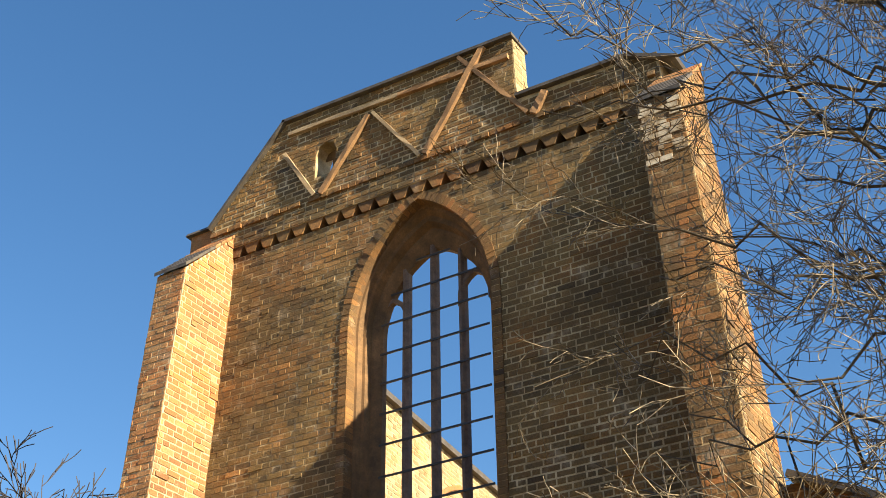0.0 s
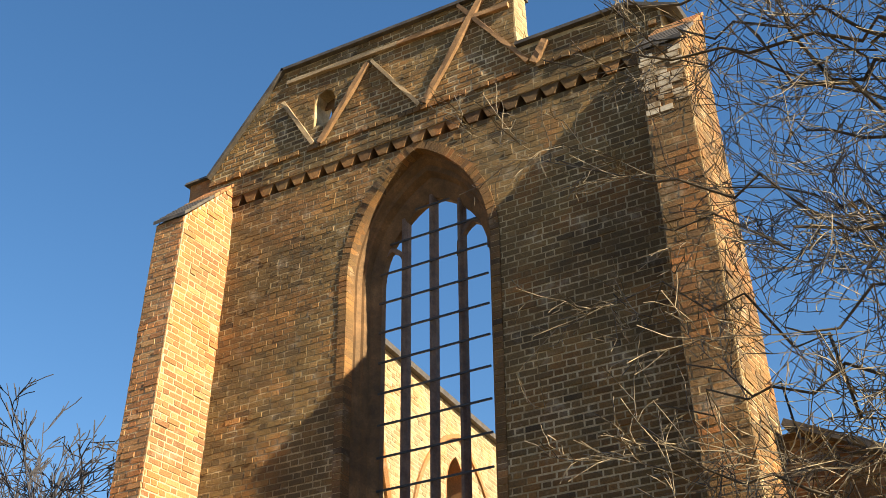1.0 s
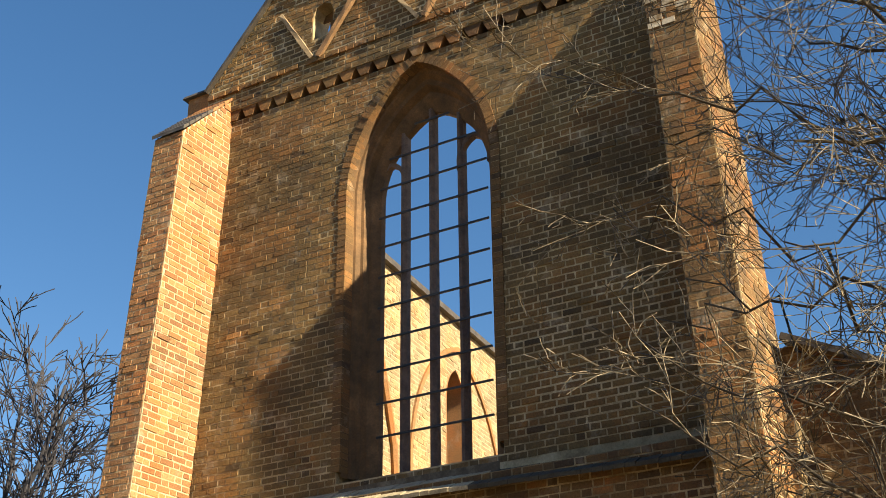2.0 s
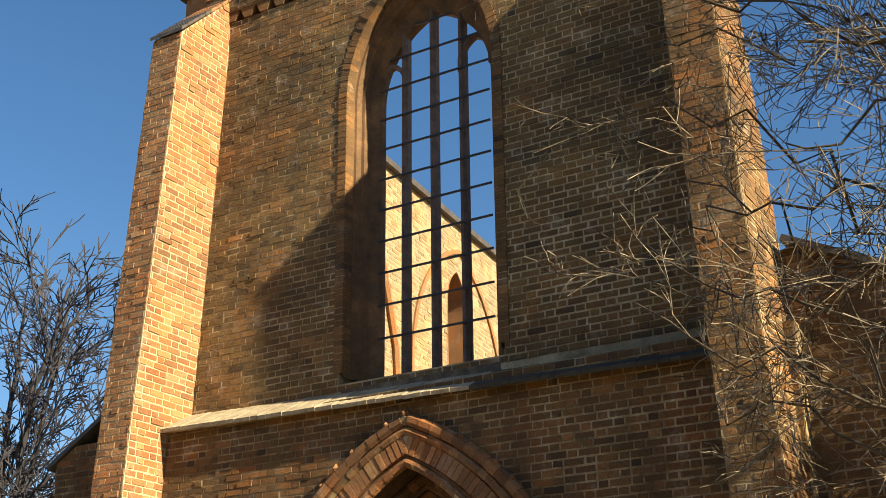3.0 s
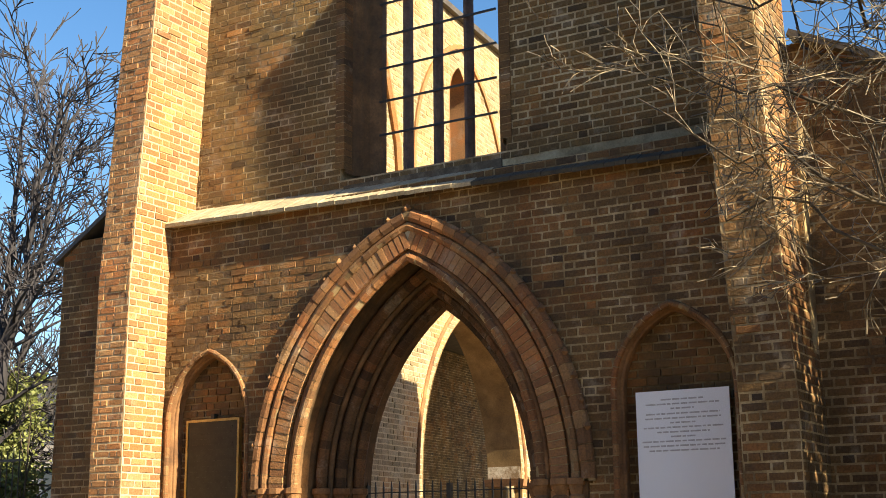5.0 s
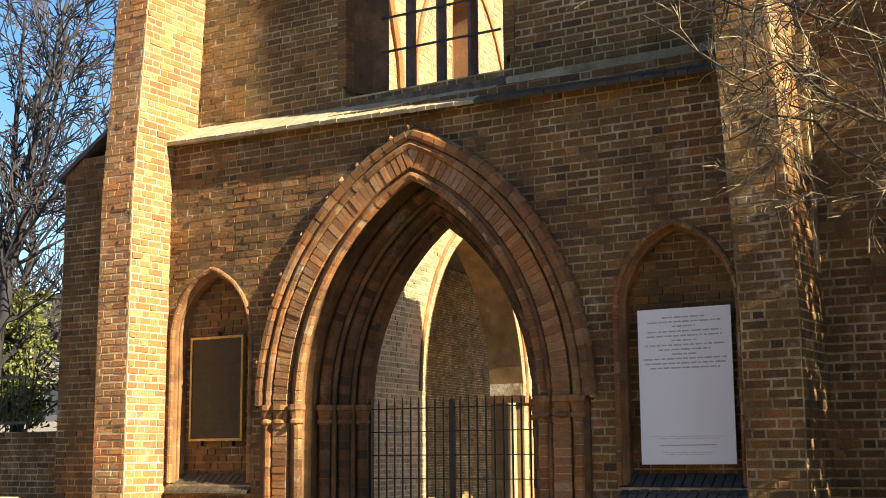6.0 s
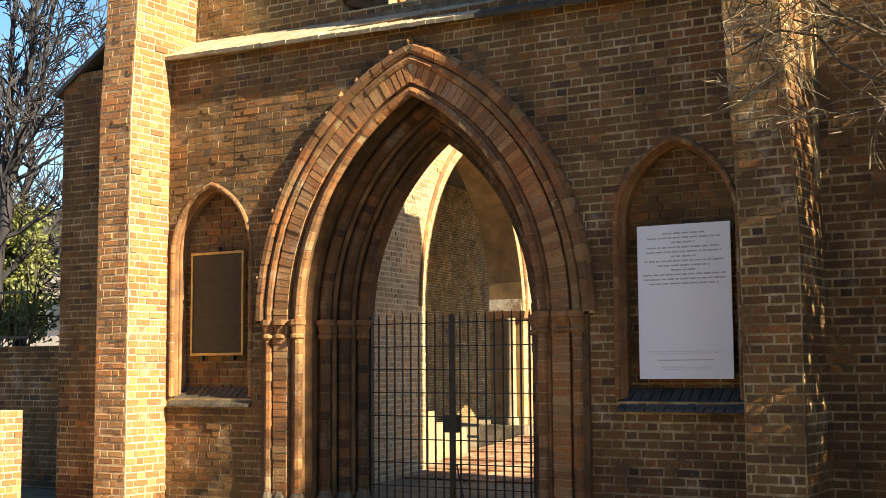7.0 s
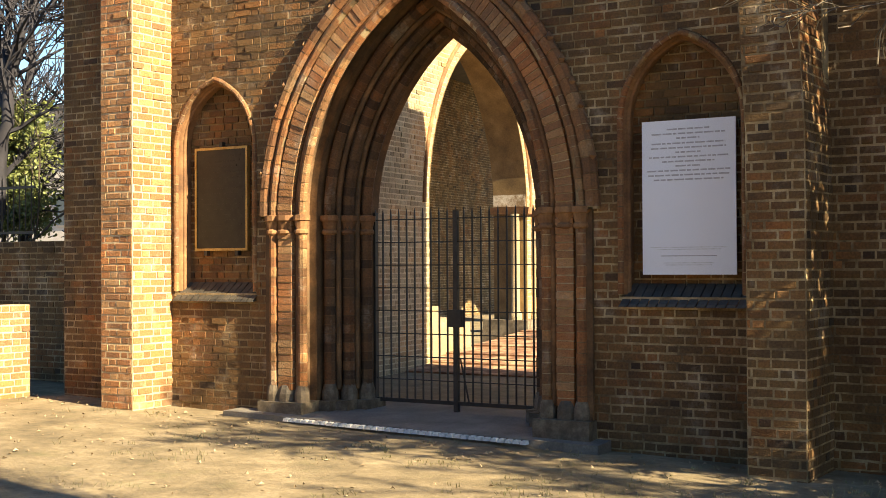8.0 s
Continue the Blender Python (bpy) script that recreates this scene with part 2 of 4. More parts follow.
def slab(name, outer, holes, front, back, mat, parent=None):
    """Masonry of one outline with holes, from its front to its back face."""
    loops = [outer] + holes
    tris = tessellate_polygon([[Vector((u, z, 0)) for u, z in loop] for loop in loops])
    flat = [p for loop in loops for p in loop]
    n = len(flat)
    verts = [front(*p) for p in flat] + [back(*p) for p in flat]
    faces = [tuple(t) for t in tris] + [tuple(i + n for i in reversed(t)) for t in tris]
    k = 0
    for loop in loops:
        m = len(loop)
        faces += [(k + i, k + (i + 1) % m, n + k + (i + 1) % m, n + k + i) for i in range(m)]
        k += m
    return mesh_ob(name, verts, faces, mat, parent)


def opening(xc, w, c, zs, z0):
    """The outline of an arched opening, from its left foot to its right foot."""
    return [(xc - w, z0)] + [(xc + x, zs + z) for x, z in arc(w, c)] + [(xc + w, z0)]


def arc(w, c, n=14):
    """A pointed arch of half width w, centres c beyond the middle: (x, z) from the left springing to the right one."""
    r = w + c
    end = math.acos(c / r)
    left = [(c - r * math.cos(end * k / n), r * math.sin(end * k / n)) for k in range(n + 1)]
    return left + [(-x, z) for x, z in reversed(left[:-1])]


def half_width(z, w, c):
    """Half the width of that arch at height z over its springing."""
    if z <= 0:
        return w
    r = w + c
    return max(0.0, math.sqrt(max(0.0, r * r - z * z)) - c)


def arch_sweep(profile, w, c, xc, zs, z0, closed=False, n=14, dc=0.0):
    """Sweeps a profile of (dw, y) up a jamb, round the arch and down again."""
    lines = []
    for dw, y in profile:
        path = arc(w + dw, c - dc * dw, n)
        lines.append([(xc - w - dw, y, z0)] + [(xc + x, y, zs + z) for x, z in path] + [(xc + w + dw, y, z0)])
    m = len(lines[0])
    verts = [p for l in lines for p in l]
    faces = []
    for k in range(len(lines) if closed else len(lines) - 1):
        j = (k + 1) % len(lines)
        faces += [(k * m + i, j * m + i, j * m + i + 1, k * m + i + 1) for i in range(m - 1)]
    s = Soup()
    s.add(verts, faces)
    return s


def roll(w, y, r, c, xc, zs, z0, sides=8):
    return arch_sweep([(r * math.cos(2 * math.pi * k / sides), y + r * math.sin(2 * math.pi * k / sides)) for k in range(sides)], w, c, xc, zs, z0, True)


def moulded_bricks(parent, profile, w, c, xc, zs, z0, mat, step=0.1, gap=0.009, seed=4, shift=(0, 0, 0)):
    """Moulded bricks of one closed profile (out from the line, y), laid up a jamb, round the arch and down again."""
    rng = random.Random(seed)
    r, m = w + c, len(profile)
    end = math.acos(c / r)
    rise = zs - z0

    def at(s):
        if s < rise:
            return (-w, z0 + s), (-1.0, 0.0)
        t = (s - rise) / r
        return (c - r * math.cos(t), zs + r * math.sin(t)), (-math.cos(t), math.sin(t))

    total = rise + end * r
    n = max(3, round(total / step))
    for side in (-1, 1):
        for k in range(n):
            j = rng.uniform(-0.004, 0.004)
            verts = []
            for s in (total * k / n + gap / 2, total * (k + 1) / n - gap / 2):
                (x, z), (nx, nz) = at(s)
                verts += [(xc - side * (x + nx * (d + j)) - shift[0], y + j - shift[1], z + nz * (d + j) - shift[2]) for d, y in profile]
            faces = [(i, (i + 1) % m, m + (i + 1) % m, m + i) for i in range(m)] + [tuple(range(m - 1, -1, -1)), tuple(range(m, 2 * m))]
            mesh_ob("brick", verts, faces if side < 0 else [f[::-1] for f in faces], mat, parent)


def roll_bricks(parent, w, y, r, c, xc, zs, z0, mat, seed=4, shift=(0, 0, 0), sides=8):
    profile = [(r * math.cos(2 * math.pi * k / sides), y + r * math.sin(2 * math.pi * k / sides)) for k in range(sides)]
    moulded_bricks(parent, profile, w, c, xc, zs, z0, mat, 0.11, 0.009, seed, shift)


def voussoirs(w0, w1, y0, y1, c, xc, zs, z0, step=0.085, seed=3, gap=0.012):
    """A ring of bricks on edge round an arch, with its jambs."""
    rng = random.Random(seed)
    soup = Soup()

    def ring_brick(pts):
        d = rng.uniform(-0.006, 0.006)
        soup.add([(x, y0 + d, z) for x, z in pts] + [(x, y1, z) for x, z in pts], BOX_FACES)

    for side in (-1, 1):
        n = int((zs - z0) / step)
        for k in range(n):
            a, b = z0 + (zs - z0) * k / n + gap / 2, z0 + (zs - z0) * (k + 1) / n - gap / 2
            x0, x1 = sorted((xc + side * w0, xc + side * w1))
            ring_brick([(x0, a), (x1, a), (x1, b), (x0, b)])
        r0, r1 = w0 + c, w1 + c
        end = math.acos(c / ((r0 + r1) / 2))
        n = max(3, int(end * (r0 + r1) / 2 / step))
        for k in range(n):
            a, b = end * k / n + gap / 2 / r1, end * (k + 1) / n - gap / 2 / r1
            pts = [(c - r * math.cos(t), r * math.sin(t)) for r, t in ((r1, a), (r0, a), (r0, b), (r1, b))]
            pts = [(xc + x if side < 0 else xc - x, zs + z) for x, z in pts]
            ring_brick(pts if side < 0 else pts[::-1])
    return soup


def cut(spans, a, b):
    """Takes the stretch a..b out of the spans."""
    out = []
    for s, e in spans:
        if b <= s or a >= e:
            out.append((s, e))
        else:
            if a - s > 0.005:
                out.append((s, a))
            if e - b > 0.005:
                out.append((b, e))
    return out


# ---- ground ----
def ground_height(x, y):
    t = max(-9.0, min(9.0, x))
    h = -0.0245 * t - 0.03
    if y > 1.2:
        h = 0.0
    return h + (0.012 * noise.noise((x * 0.8, y * 0.8, 0)) if abs(x) < 30 and abs(y) < 30 else 0)


def make_ground():
    xs = [-900, -400, -150, -70, -40] + [-28 + 0.5 * k for k in range(113)] + [40, 70, 150, 400, 900]
    ys = [-900, -400, -150, -60, -30, -20] + [-14 + 0.4 * k for k in range(36)] + [0.6, 1.2, 1.25, 3, 6, 10, 16, 24, 40, 80, 200, 900]
    verts = [(x, y, ground_height(x, y)) for y in ys for x in xs]
    n = len(xs)
    faces = [(j * n + i, j * n + i + 1, j * n + n + i + 1, j * n + n + i) for j in range(len(ys) - 1) for i in range(n - 1)]
    tagged(mesh_ob("ground", verts, faces, GROUND, smooth=True), "bare sandy ground with thin dry grass before the church", "ground", kind="structure")


make_ground()

# ---- west front, lower storey ----
PW, PC, PZ = 2.02, 1.10, 2.36                     # portal: outer half width, centre offset, springing
NICHES = [(-2.96, 0.65, 0.25, 3.24), (3.06, 0.66, 0.25, 3.22)]   # axis, half width, centre offset, springing
NICHE_SILL = 1.47
FRONT_L, FRONT_R = -5.6, 4.45


def lower_solid(z):
    left = FRONT_L if z < 5.57 else FRONT_L + (z - 5.57) * 1.6
    spans = [(left, FRONT_R)]
    w = half_width(z - PZ, PW, PC)
    if w > 0:
        spans = cut(spans, -w, w)
    for xc, nw, nc, zs in NICHES:
        w = half_width(z - zs, nw, nc)
        if z > NICHE_SILL and w > 0:
            spans = cut(spans, xc - w, xc + w)
    return spans


LOWER = [(FRONT_L, -0.15)] + opening(0, PW, PC, PZ, -0.15) + [(FRONT_R, -0.15), (FRONT_R, 5.78), (FRONT_L + 0.34, 5.78), (FRONT_L, 5.57)]
wall_low = slab("wall_west_lower", LOWER, [], lambda u, z: (u, 0.22, z), lambda u, z: (u, 1.15, z), MORTAR)
tagged(wall_low, "brown medieval brick wall with pointed portal and two niches", "wall", kind="structure")
slab("mortar_bed", LOWER, [opening(*n, NICHE_SILL) for n in NICHES], lambda u, z: (u, 0.0, z), lambda u, z: (u, 0.216, z), MORTAR, wall_low)
brickwork(wall_low, lower_solid, -0.15, 5.78, lambda u, z, d: (u, -d, z), BRICK, lambda u, z: 2.3 < u < 3.9 and 0.0 < z < 1.4 or 1.9 < u < 3.8 and 4.3 < z < 5.2, BRICK_ONE, 0.005, 11)
for (xc, nw, nc, zs), sd in zip(NICHES, (21, 22)):
    def panel(z, xc=xc, nw=nw, nc=nc, zs=zs):
        w = half_width(z - zs, nw, nc)
        return [(xc - w, xc + w)] if w > 0.03 else []
    brickwork(wall_low, panel, NICHE_SILL, zs + 0.85, lambda u, z, d: (u, 0.21 - d, z), BRICK, None, None, 0.004, sd)


def niche_frame(xc, nw, nc, zs, label):
    ob = thing("niche_frame", label, "niche", (xc, 0, NICHE_SILL), "niches beside the portal")
    m = Matrix.Translation((-xc, 0, -NICHE_SILL))
    for nm, s, mt in (("outer_roll", roll(nw - 0.015, 0.0, 0.03, nc, xc, zs, NICHE_SILL + 0.02), MORTAR), ("inner_roll", roll(nw - 0.06, 0.10, 0.028, nc, xc, zs, NICHE_SILL + 0.02), TERRACOTTA),
                      ("reveal", arch_sweep([(0.0, -0.004), (-0.04, 0.05), (-0.06, 0.06), (-0.06, 0.14), (-0.07, 0.215)], nw, nc, xc, zs, NICHE_SILL + 0.02), TERRACOTTA)):
        p = s.done(nm, mt, ob, smooth=True)
        p.data.transform(m)
        if nm == "outer_roll":
            roll_bricks(p, nw - 0.015, 0.0, 0.034, nc, xc, zs, NICHE_SILL + 0.02, BRICK_MOULD, 6, (xc, 0, NICHE_SILL))
    n = int(2 * nw / 0.095)
    for k in range(n):
        x = xc - nw + 2 * nw * (k + 0.5) / n
        s = Soup()
        a, b = x - nw / n + 0.006, x + nw / n - 0.006
        e = random.uniform(-0.008, 0.008)
        s.add([(a, -0.07 + e, 1.37), (b, -0.07 + e, 1.37), (b + 0.02, -0.06 + e, 1.40), (a + 0.02, -0.06 + e, 1.40), (a + 0.03, 0.19, 1.40), (b + 0.03, 0.19, 1.40), (b + 0.03, 0.19, 1.60), (a + 0.03, 0.19, 1.60)], BOX_FACES)
        p = s.done("sill_tile", GLAZED, ob)
        p.data.transform(m)
    return ob


niche_frame(*NICHES[0], "moulded brick niche with dark tiled sill holding a plaque")
niche_frame(*NICHES[1], "moulded brick niche with dark glazed sill behind a sign")


# ---- portal ----
def make_portal():
    ob = thing("portal", "stepped Gothic portal of moulded reddish terracotta brick", "portal")
    prof = [(0.10, -0.006), (0.10, -0.05), (0.02, -0.05), (-0.08, -0.03), (-0.28, -0.01), (-0.34, 0.01), (-0.35, 0.21), (-0.44, 0.22), (-0.44, 0.37), (-0.60, 0.37), (-0.60, 0.54), (-0.76, 0.54), (-0.76, 0.72), (-0.88, 0.70), (-0.88, 0.88), (-0.55, 1.16)]
    arch_sweep(prof, PW, PC, 0, PZ, 0.0, dc=0.36).done("reveal", REVEAL, ob, "weathered stepped reveal with shade put into its dark colour")
    for w, y, r in ((2.0, -0.05, 0.055), (1.665, -0.01, 0.032), (1.59, -0.03, 0.055), (1.47, 0.34, 0.07), (1.385, 0.40, 0.035), (1.31, 0.50, 0.075), (1.235, 0.57, 0.035), (1.175, 0.68, 0.07)):
        if r > 0.05:
            # inner orders take the shade-darkened brick, outer ones the plain moulded brick
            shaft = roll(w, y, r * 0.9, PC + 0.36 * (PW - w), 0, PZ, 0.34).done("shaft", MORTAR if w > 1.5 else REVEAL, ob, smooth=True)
            roll_bricks(shaft, w, y, r, PC + 0.36 * (PW - w), 0, PZ, 0.34, BRICK_MOULD if w > 1.5 else BRICK_SHADED, int(w * 100))
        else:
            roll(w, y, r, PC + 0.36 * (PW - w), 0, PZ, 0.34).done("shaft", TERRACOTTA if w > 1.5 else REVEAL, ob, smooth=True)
    arch_sweep([(-0.093, 0.02), (-0.093, -0.062), (0.093, -0.062), (0.093, 0.02)], 1.82, PC + 0.07, 0, PZ, 0.34).done("mortar_bed", MORTAR_PALE, ob)
    voussoirs(1.72, 1.92, -0.075, 0.03, PC + 0.07, 0, PZ, 0.34, 0.082, 3, 0.012).done("brick_order", BRICK_RED, ob, "half-round order of worn red bricks")
    hood = [(0.04, -0.01), (0.04, -0.085), (0.08, -0.115), (0.14, -0.115), (0.18, -0.07), (0.18, -0.01)]
    bed = arch_sweep([(0.05, -0.01), (0.05, -0.075), (0.085, -0.104), (0.135, -0.104), (0.17, -0.065), (0.17, -0.01)], PW, PC, 0, PZ, PZ + 0.02, True).done("hood_mould", MORTAR, ob, "projecting moulded hood")
    moulded_bricks(bed, hood, PW, PC, 0, PZ, PZ + 0.02, BRICK_MOULD, 0.16, 0.010, 8)
    pts = arc(PW + 0.17, PC, 15)
    for k, (x, z) in enumerate(pts[2:-2]):
        if random.random() < 0.8:
            s = Soup()
            q = random.uniform(0.03, 0.06)
            s.add([(x + q * a, -0.08 + q * b, PZ + z + q * c) for a, b, c in ((-1, 0, 0), (0, -1, 0), (1, 0, 0), (0, 1, 0), (0, 0, 1.2), (0, 0, -1))], [(0, 1, 4), (1, 2, 4), (2, 3, 4), (3, 0, 4), (1, 0, 5), (2, 1, 5), (3, 2, 5), (0, 3, 5)])
            s.done("crocket_stump", TERRACOTTA, ob)
    for side in (-1, 1):
        for w, y, r in ((2.0, -0.05, 0.09), (1.83, -0.0, 0.13), (1.60, -0.03, 0.09), (1.47, 0.34, 0.10), (1.31, 0.50, 0.10), (1.175, 0.68, 0.10)):
            x = side * w
            s = Soup()
            s.tube([(x, y, PZ - 0.20), (x, y, PZ - 0.18), (x, y, PZ - 0.15), (x, y, PZ - 0.13), (x, y, PZ - 0.04), (x, y, PZ - 0.03), (x, y, PZ + 0.03), (x, y, PZ + 0.035)], [r * 0.7, r * 0.95, r * 0.95, r * 0.75, r * 0.95, r * 1.12, r * 1.12, r * 0.7], 10)
            s.done("capital", TERRACOTTA, ob)
            s = Soup()
            s.tube([(x, y, 0.20), (x, y, 0.30), (x, y, 0.36), (x, y, 0.40)], [r * 1.0, r * 1.0, r * 0.85, r * 0.7], 10)
            s.done("base", DARKSTONE, ob)
        for x0, x1, y0, y1 in ((1.50, 2.14, -0.19, 0.25), (1.36, 1.50, 0.16, 0.42), (1.20, 1.36, 0.3, 0.55), (1.06, 1.20, 0.5, 0.9)):
            s = Soup()
            a, b = sorted((side * x0, side * x1))
            s.box(a, b, y0, y1, -0.12, 0.21)
            s.done("plinth", DARKSTONE, ob)


make_portal()


def make_gate():
    ob = thing("iron_gate", "closed black iron double gate of upright bars", "gate", (0, 0.8, 0.1))
    x0, x1, n = -1.13, 1.12, 20
    for k in range(n + 1):
        x = x0 + (x1 - x0) * k / n
        s = Soup()
        s.tube([(x, 0, 0.08), (x, 0, 2.30), (x, 0, 2.37)], [0.012, 0.012, 0.003], 6)
        s.done("bar", IRON, ob)
    for z in (0.10, 0.35, 0.62, 0.89, 1.16, 1.43, 1.70, 1.97, 2.24):
        s = Soup()
        s.box(x0, x1, -0.012, 0.012, z - (0.022 if z < 0.2 else 0.006), z + (0.022 if z < 0.2 else 0.006))
        s.done("rail", IRON, ob)
    for x in (x0, 0.0, x1):
        s = Soup()
        w = 0.026 if x == 0 else 0.02
        s.box(x - w, x + w, -0.03, 0.03, -0.03, 2.33)
        s.done("post", IRON, ob)
    s = Soup()
    s.box(-0.10, 0.09, -0.05, 0.05, 0.98, 1.18)
    s.done("lock_box", IRON, ob)
    s = Soup()
    s.tube([(0.07, -0.03, 0.62), (0.2, -0.05, 0.1)], [0.01, 0.01], 5)
    s.done("stay_rod", IRON, ob)


make_gate()


def make_plaque():
    ob = thing("plaque", "dark bronze memorial plaque with narrow brass rim", "plaque", (-2.99, 0.17, 1.99))
    s = Soup()
    s.box(-0.40, 0.40, -0.02, 0.03, 0.02, 1.26)
    s.done("panel", BRONZE, ob)
    for a in ((-0.425, -0.395, 0, 1.28), (0.395, 0.425, 0, 1.28), (-0.395, 0.395, 0.0, 0.03), (-0.395, 0.395, 1.25, 1.28)):
        s = Soup()
        s.box(a[0], a[1], -0.03, 0.03, a[2], a[3])
        s.done("rim", BRASS, ob)
    for k in range(17):
        s = Soup()
        w = random.uniform(0.24, 0.35)
        s.box(-w, w, -0.024, -0.018, 1.17 - k * 0.066, 1.19 - k * 0.066)
        s.done("text_line", BRONZE, ob)
    for x, z in ((-0.25, -0.03), (0.25, -0.03), (0.0, 1.31)):
        s = Soup()
        s.box(x - 0.025, x + 0.025, -0.03, 0.03, z - 0.03, z + 0.03)
        s.done("fixing", IRON, ob)


def make_sign():
    ob = thing("sign_board", "large white printed information board hung before the niche", "sign", (3.10, 0.10, 1.69))
    s = Soup()
    s.box(-0.485, 0.485, -0.015, 0.0, 0, 1.53)
    s.done("sheet", SHEET, ob)
    for x in (-0.4, 0.4):
        s = Soup()
        s.box(x - 0.03, x + 0.03, 0.0, 0.10, 0.05, 1.48)
        s.done("batten", TIMBER, ob)
    lines = [(1.44, 0.22), (1.395, 0.38), (1.35, 0.12), (1.30, 0.38), (1.255, 0.39), (1.21, 0.13), (1.165, 0.41), (1.12, 0.27), (1.075, 0.13), (1.03, 0.43), (0.985, 0.42), (0.94, 0.36)]
    for z, w in lines:
        x = -w
        while x < w:
            l = min(random.uniform(0.03, 0.11), w - x)
            s = Soup()
            s.box(x, x + l, -0.018, -0.0145, z - 0.007, z + 0.008)
            s.done("text_line", INK, ob)
            x += l + 0.014
    for z, w, mt in ((0.27, 0.40, INK_PALE), (0.25, 0.33, INK_PALE), (0.185, 0.29, INK), (0.115, 0.26, INK_PALE), (0.095, 0.24, INK_PALE)):
        s = Soup()
        s.box(-w, w, -0.018, -0.0145, z - 0.004, z + 0.005)
        s.done("text_line", mt, ob)


make_plaque()
make_sign()


# ---- string course ----
def make_string():
    ob = thing("string_course", "sloping course of weathered tiles between the storeys", "ledge", kind="structure")
    n = 62
    for k in range(n):
        x0 = -3.78 + 7.6 * k / n
        x1 = x0 + 7.6 / n - 0.004
        e, q = random.uniform(-0.005, 0.005), random.uniform(-0.004, 0.004) - 0.028 * (x0 + 3.7)
        s = Soup()
        s.add([(x0, -0.15 + e, 5.71 + q), (x1, -0.15 + e, 5.71 + q), (x1, -0.16 + e, 5.755 + q), (x0, -0.16 + e, 5.755 + q), (x0, 0.42, 5.78), (x1, 0.42, 5.78), (x1, 0.42, 6.07 + q), (x0, 0.42, 6.07 + q)], BOX_FACES)
        # right of x = 0.85 moss and painted shade darken the tiles
        s.done("tile", TILE if x0 < 0.85 else MOSS_SHADE, ob)


make_string()

# ---- west front, upper storey and gable ----
UY = 0.40
WX, WW, WC, WZ = -0.12, 1.10, 0.84, 10.05         # great window: axis, half width, centre offset, springing
SILL = 6.2


def upper_solid(z):
    spans = [(-3.85, 3.75)]
    w = half_width(z - WZ, WW + 0.06, WC)
    if z > SILL - 0.1 and w > 0:
        spans = cut(spans, WX - w, WX + w)
    return spans


def gable_solid(z):
    if z > 13.96:
        return []
    left = -3.80 + max(0.0, z - 12.50) * (1.30 / 1.51)
    right = 1.48 if z > 12.79 else 3.55
    spans = [(left, right)]
    if 12.78 < z < 13.4:
        w = 0.18 if z < 13.2 else math.sqrt(max(0.0, 0.0324 - (z - 13.2) ** 2))
        spans = cut(spans, -1.70 - w, -1.70 + w)
    return spans


wall_up = slab("wall_west_upper", [(-3.85, 5.6), (3.75, 5.6), (3.75, 11.88), (-3.85, 11.88)], [opening(WX, WW + 0.06, WC, WZ, SILL - 0.1)], lambda u, z: (u, UY, z), lambda u, z: (u, 1.15, z), MORTAR_UP)
tagged(wall_up, "tall brown brick wall round a pointed window", "wall", kind="structure")
brickwork(wall_up, upper_solid, 6.0, 11.88, lambda u, z, d: (u, UY - d, z), BRICK_OCHRE, lambda u, z: 1.1 < u < 3.6 and 6.2 < z < 8.0, BRICK_OCHRE_ONE, 0.005, 31)
gable = slab("wall_gable", [(-3.80, 12.052), (3.55, 12.052), (3.55, 12.62), (3.1, 12.79), (1.5, 12.82), (1.47, 13.92), (-2.50, 14.01), (-3.80, 12.50)], [[(-1.88, 12.78), (-1.88, 13.2), (-1.83, 13.33), (-1.70, 13.38), (-1.57, 13.33), (-1.52, 13.2), (-1.52, 12.78)]], lambda u, z: (u, UY - 0.05, z), lambda u, z: (u, UY + 0.32, z), MORTAR_UP)
tagged(gable, "ruined stepped brick gable with timber remains", "gable", kind="structure")
brickwork(gable, gable_solid, 12.05, 13.98, lambda u, z, d: (u, UY - 0.05 - d, z), BRICK_OCHRE, lambda u, z: u < 1.4 and 12.0 < z < 12.9, BRICK_OCHRE_ONE, 0.007, 32)
s = Soup()
s.box(-1.88, -1.52, UY + 0.18, UY + 0.21, 13.22, 13.37)
s.box(-1.74, -1.52, UY + 0.18, UY + 0.21, 12.95, 13.22)
s.box(-1.88, -1.52, UY + 0.18, UY + 0.21, 12.78, 12.95)
s.done("niche_back", REVEAL, gable, "dark recess with a small slit")
brickwork(gable, lambda z: [(UY - 0.06, UY + 0.32)], 12.86, 13.92, lambda u, z, d: (1.5 - 0.027 * (z - 12.82) + d, u, z), BRICK_PALE, None, None, 0.004, 33)
for a, b in (((-3.82, 12.52), (-2.48, 14.05)), ((-2.52, 14.04), (1.50, 13.95)), ((1.5, 12.85), (3.12, 12.82)), ((3.1, 12.83), (3.8, 12.50))):
    s = Soup()
    s.beam((a[0], UY + 0.12, a[1]), (b[0], UY + 0.12, b[1]), 0.05, 0.5)
    s.done("cover_strip", LEAD, gable, "dark metal cover strip")


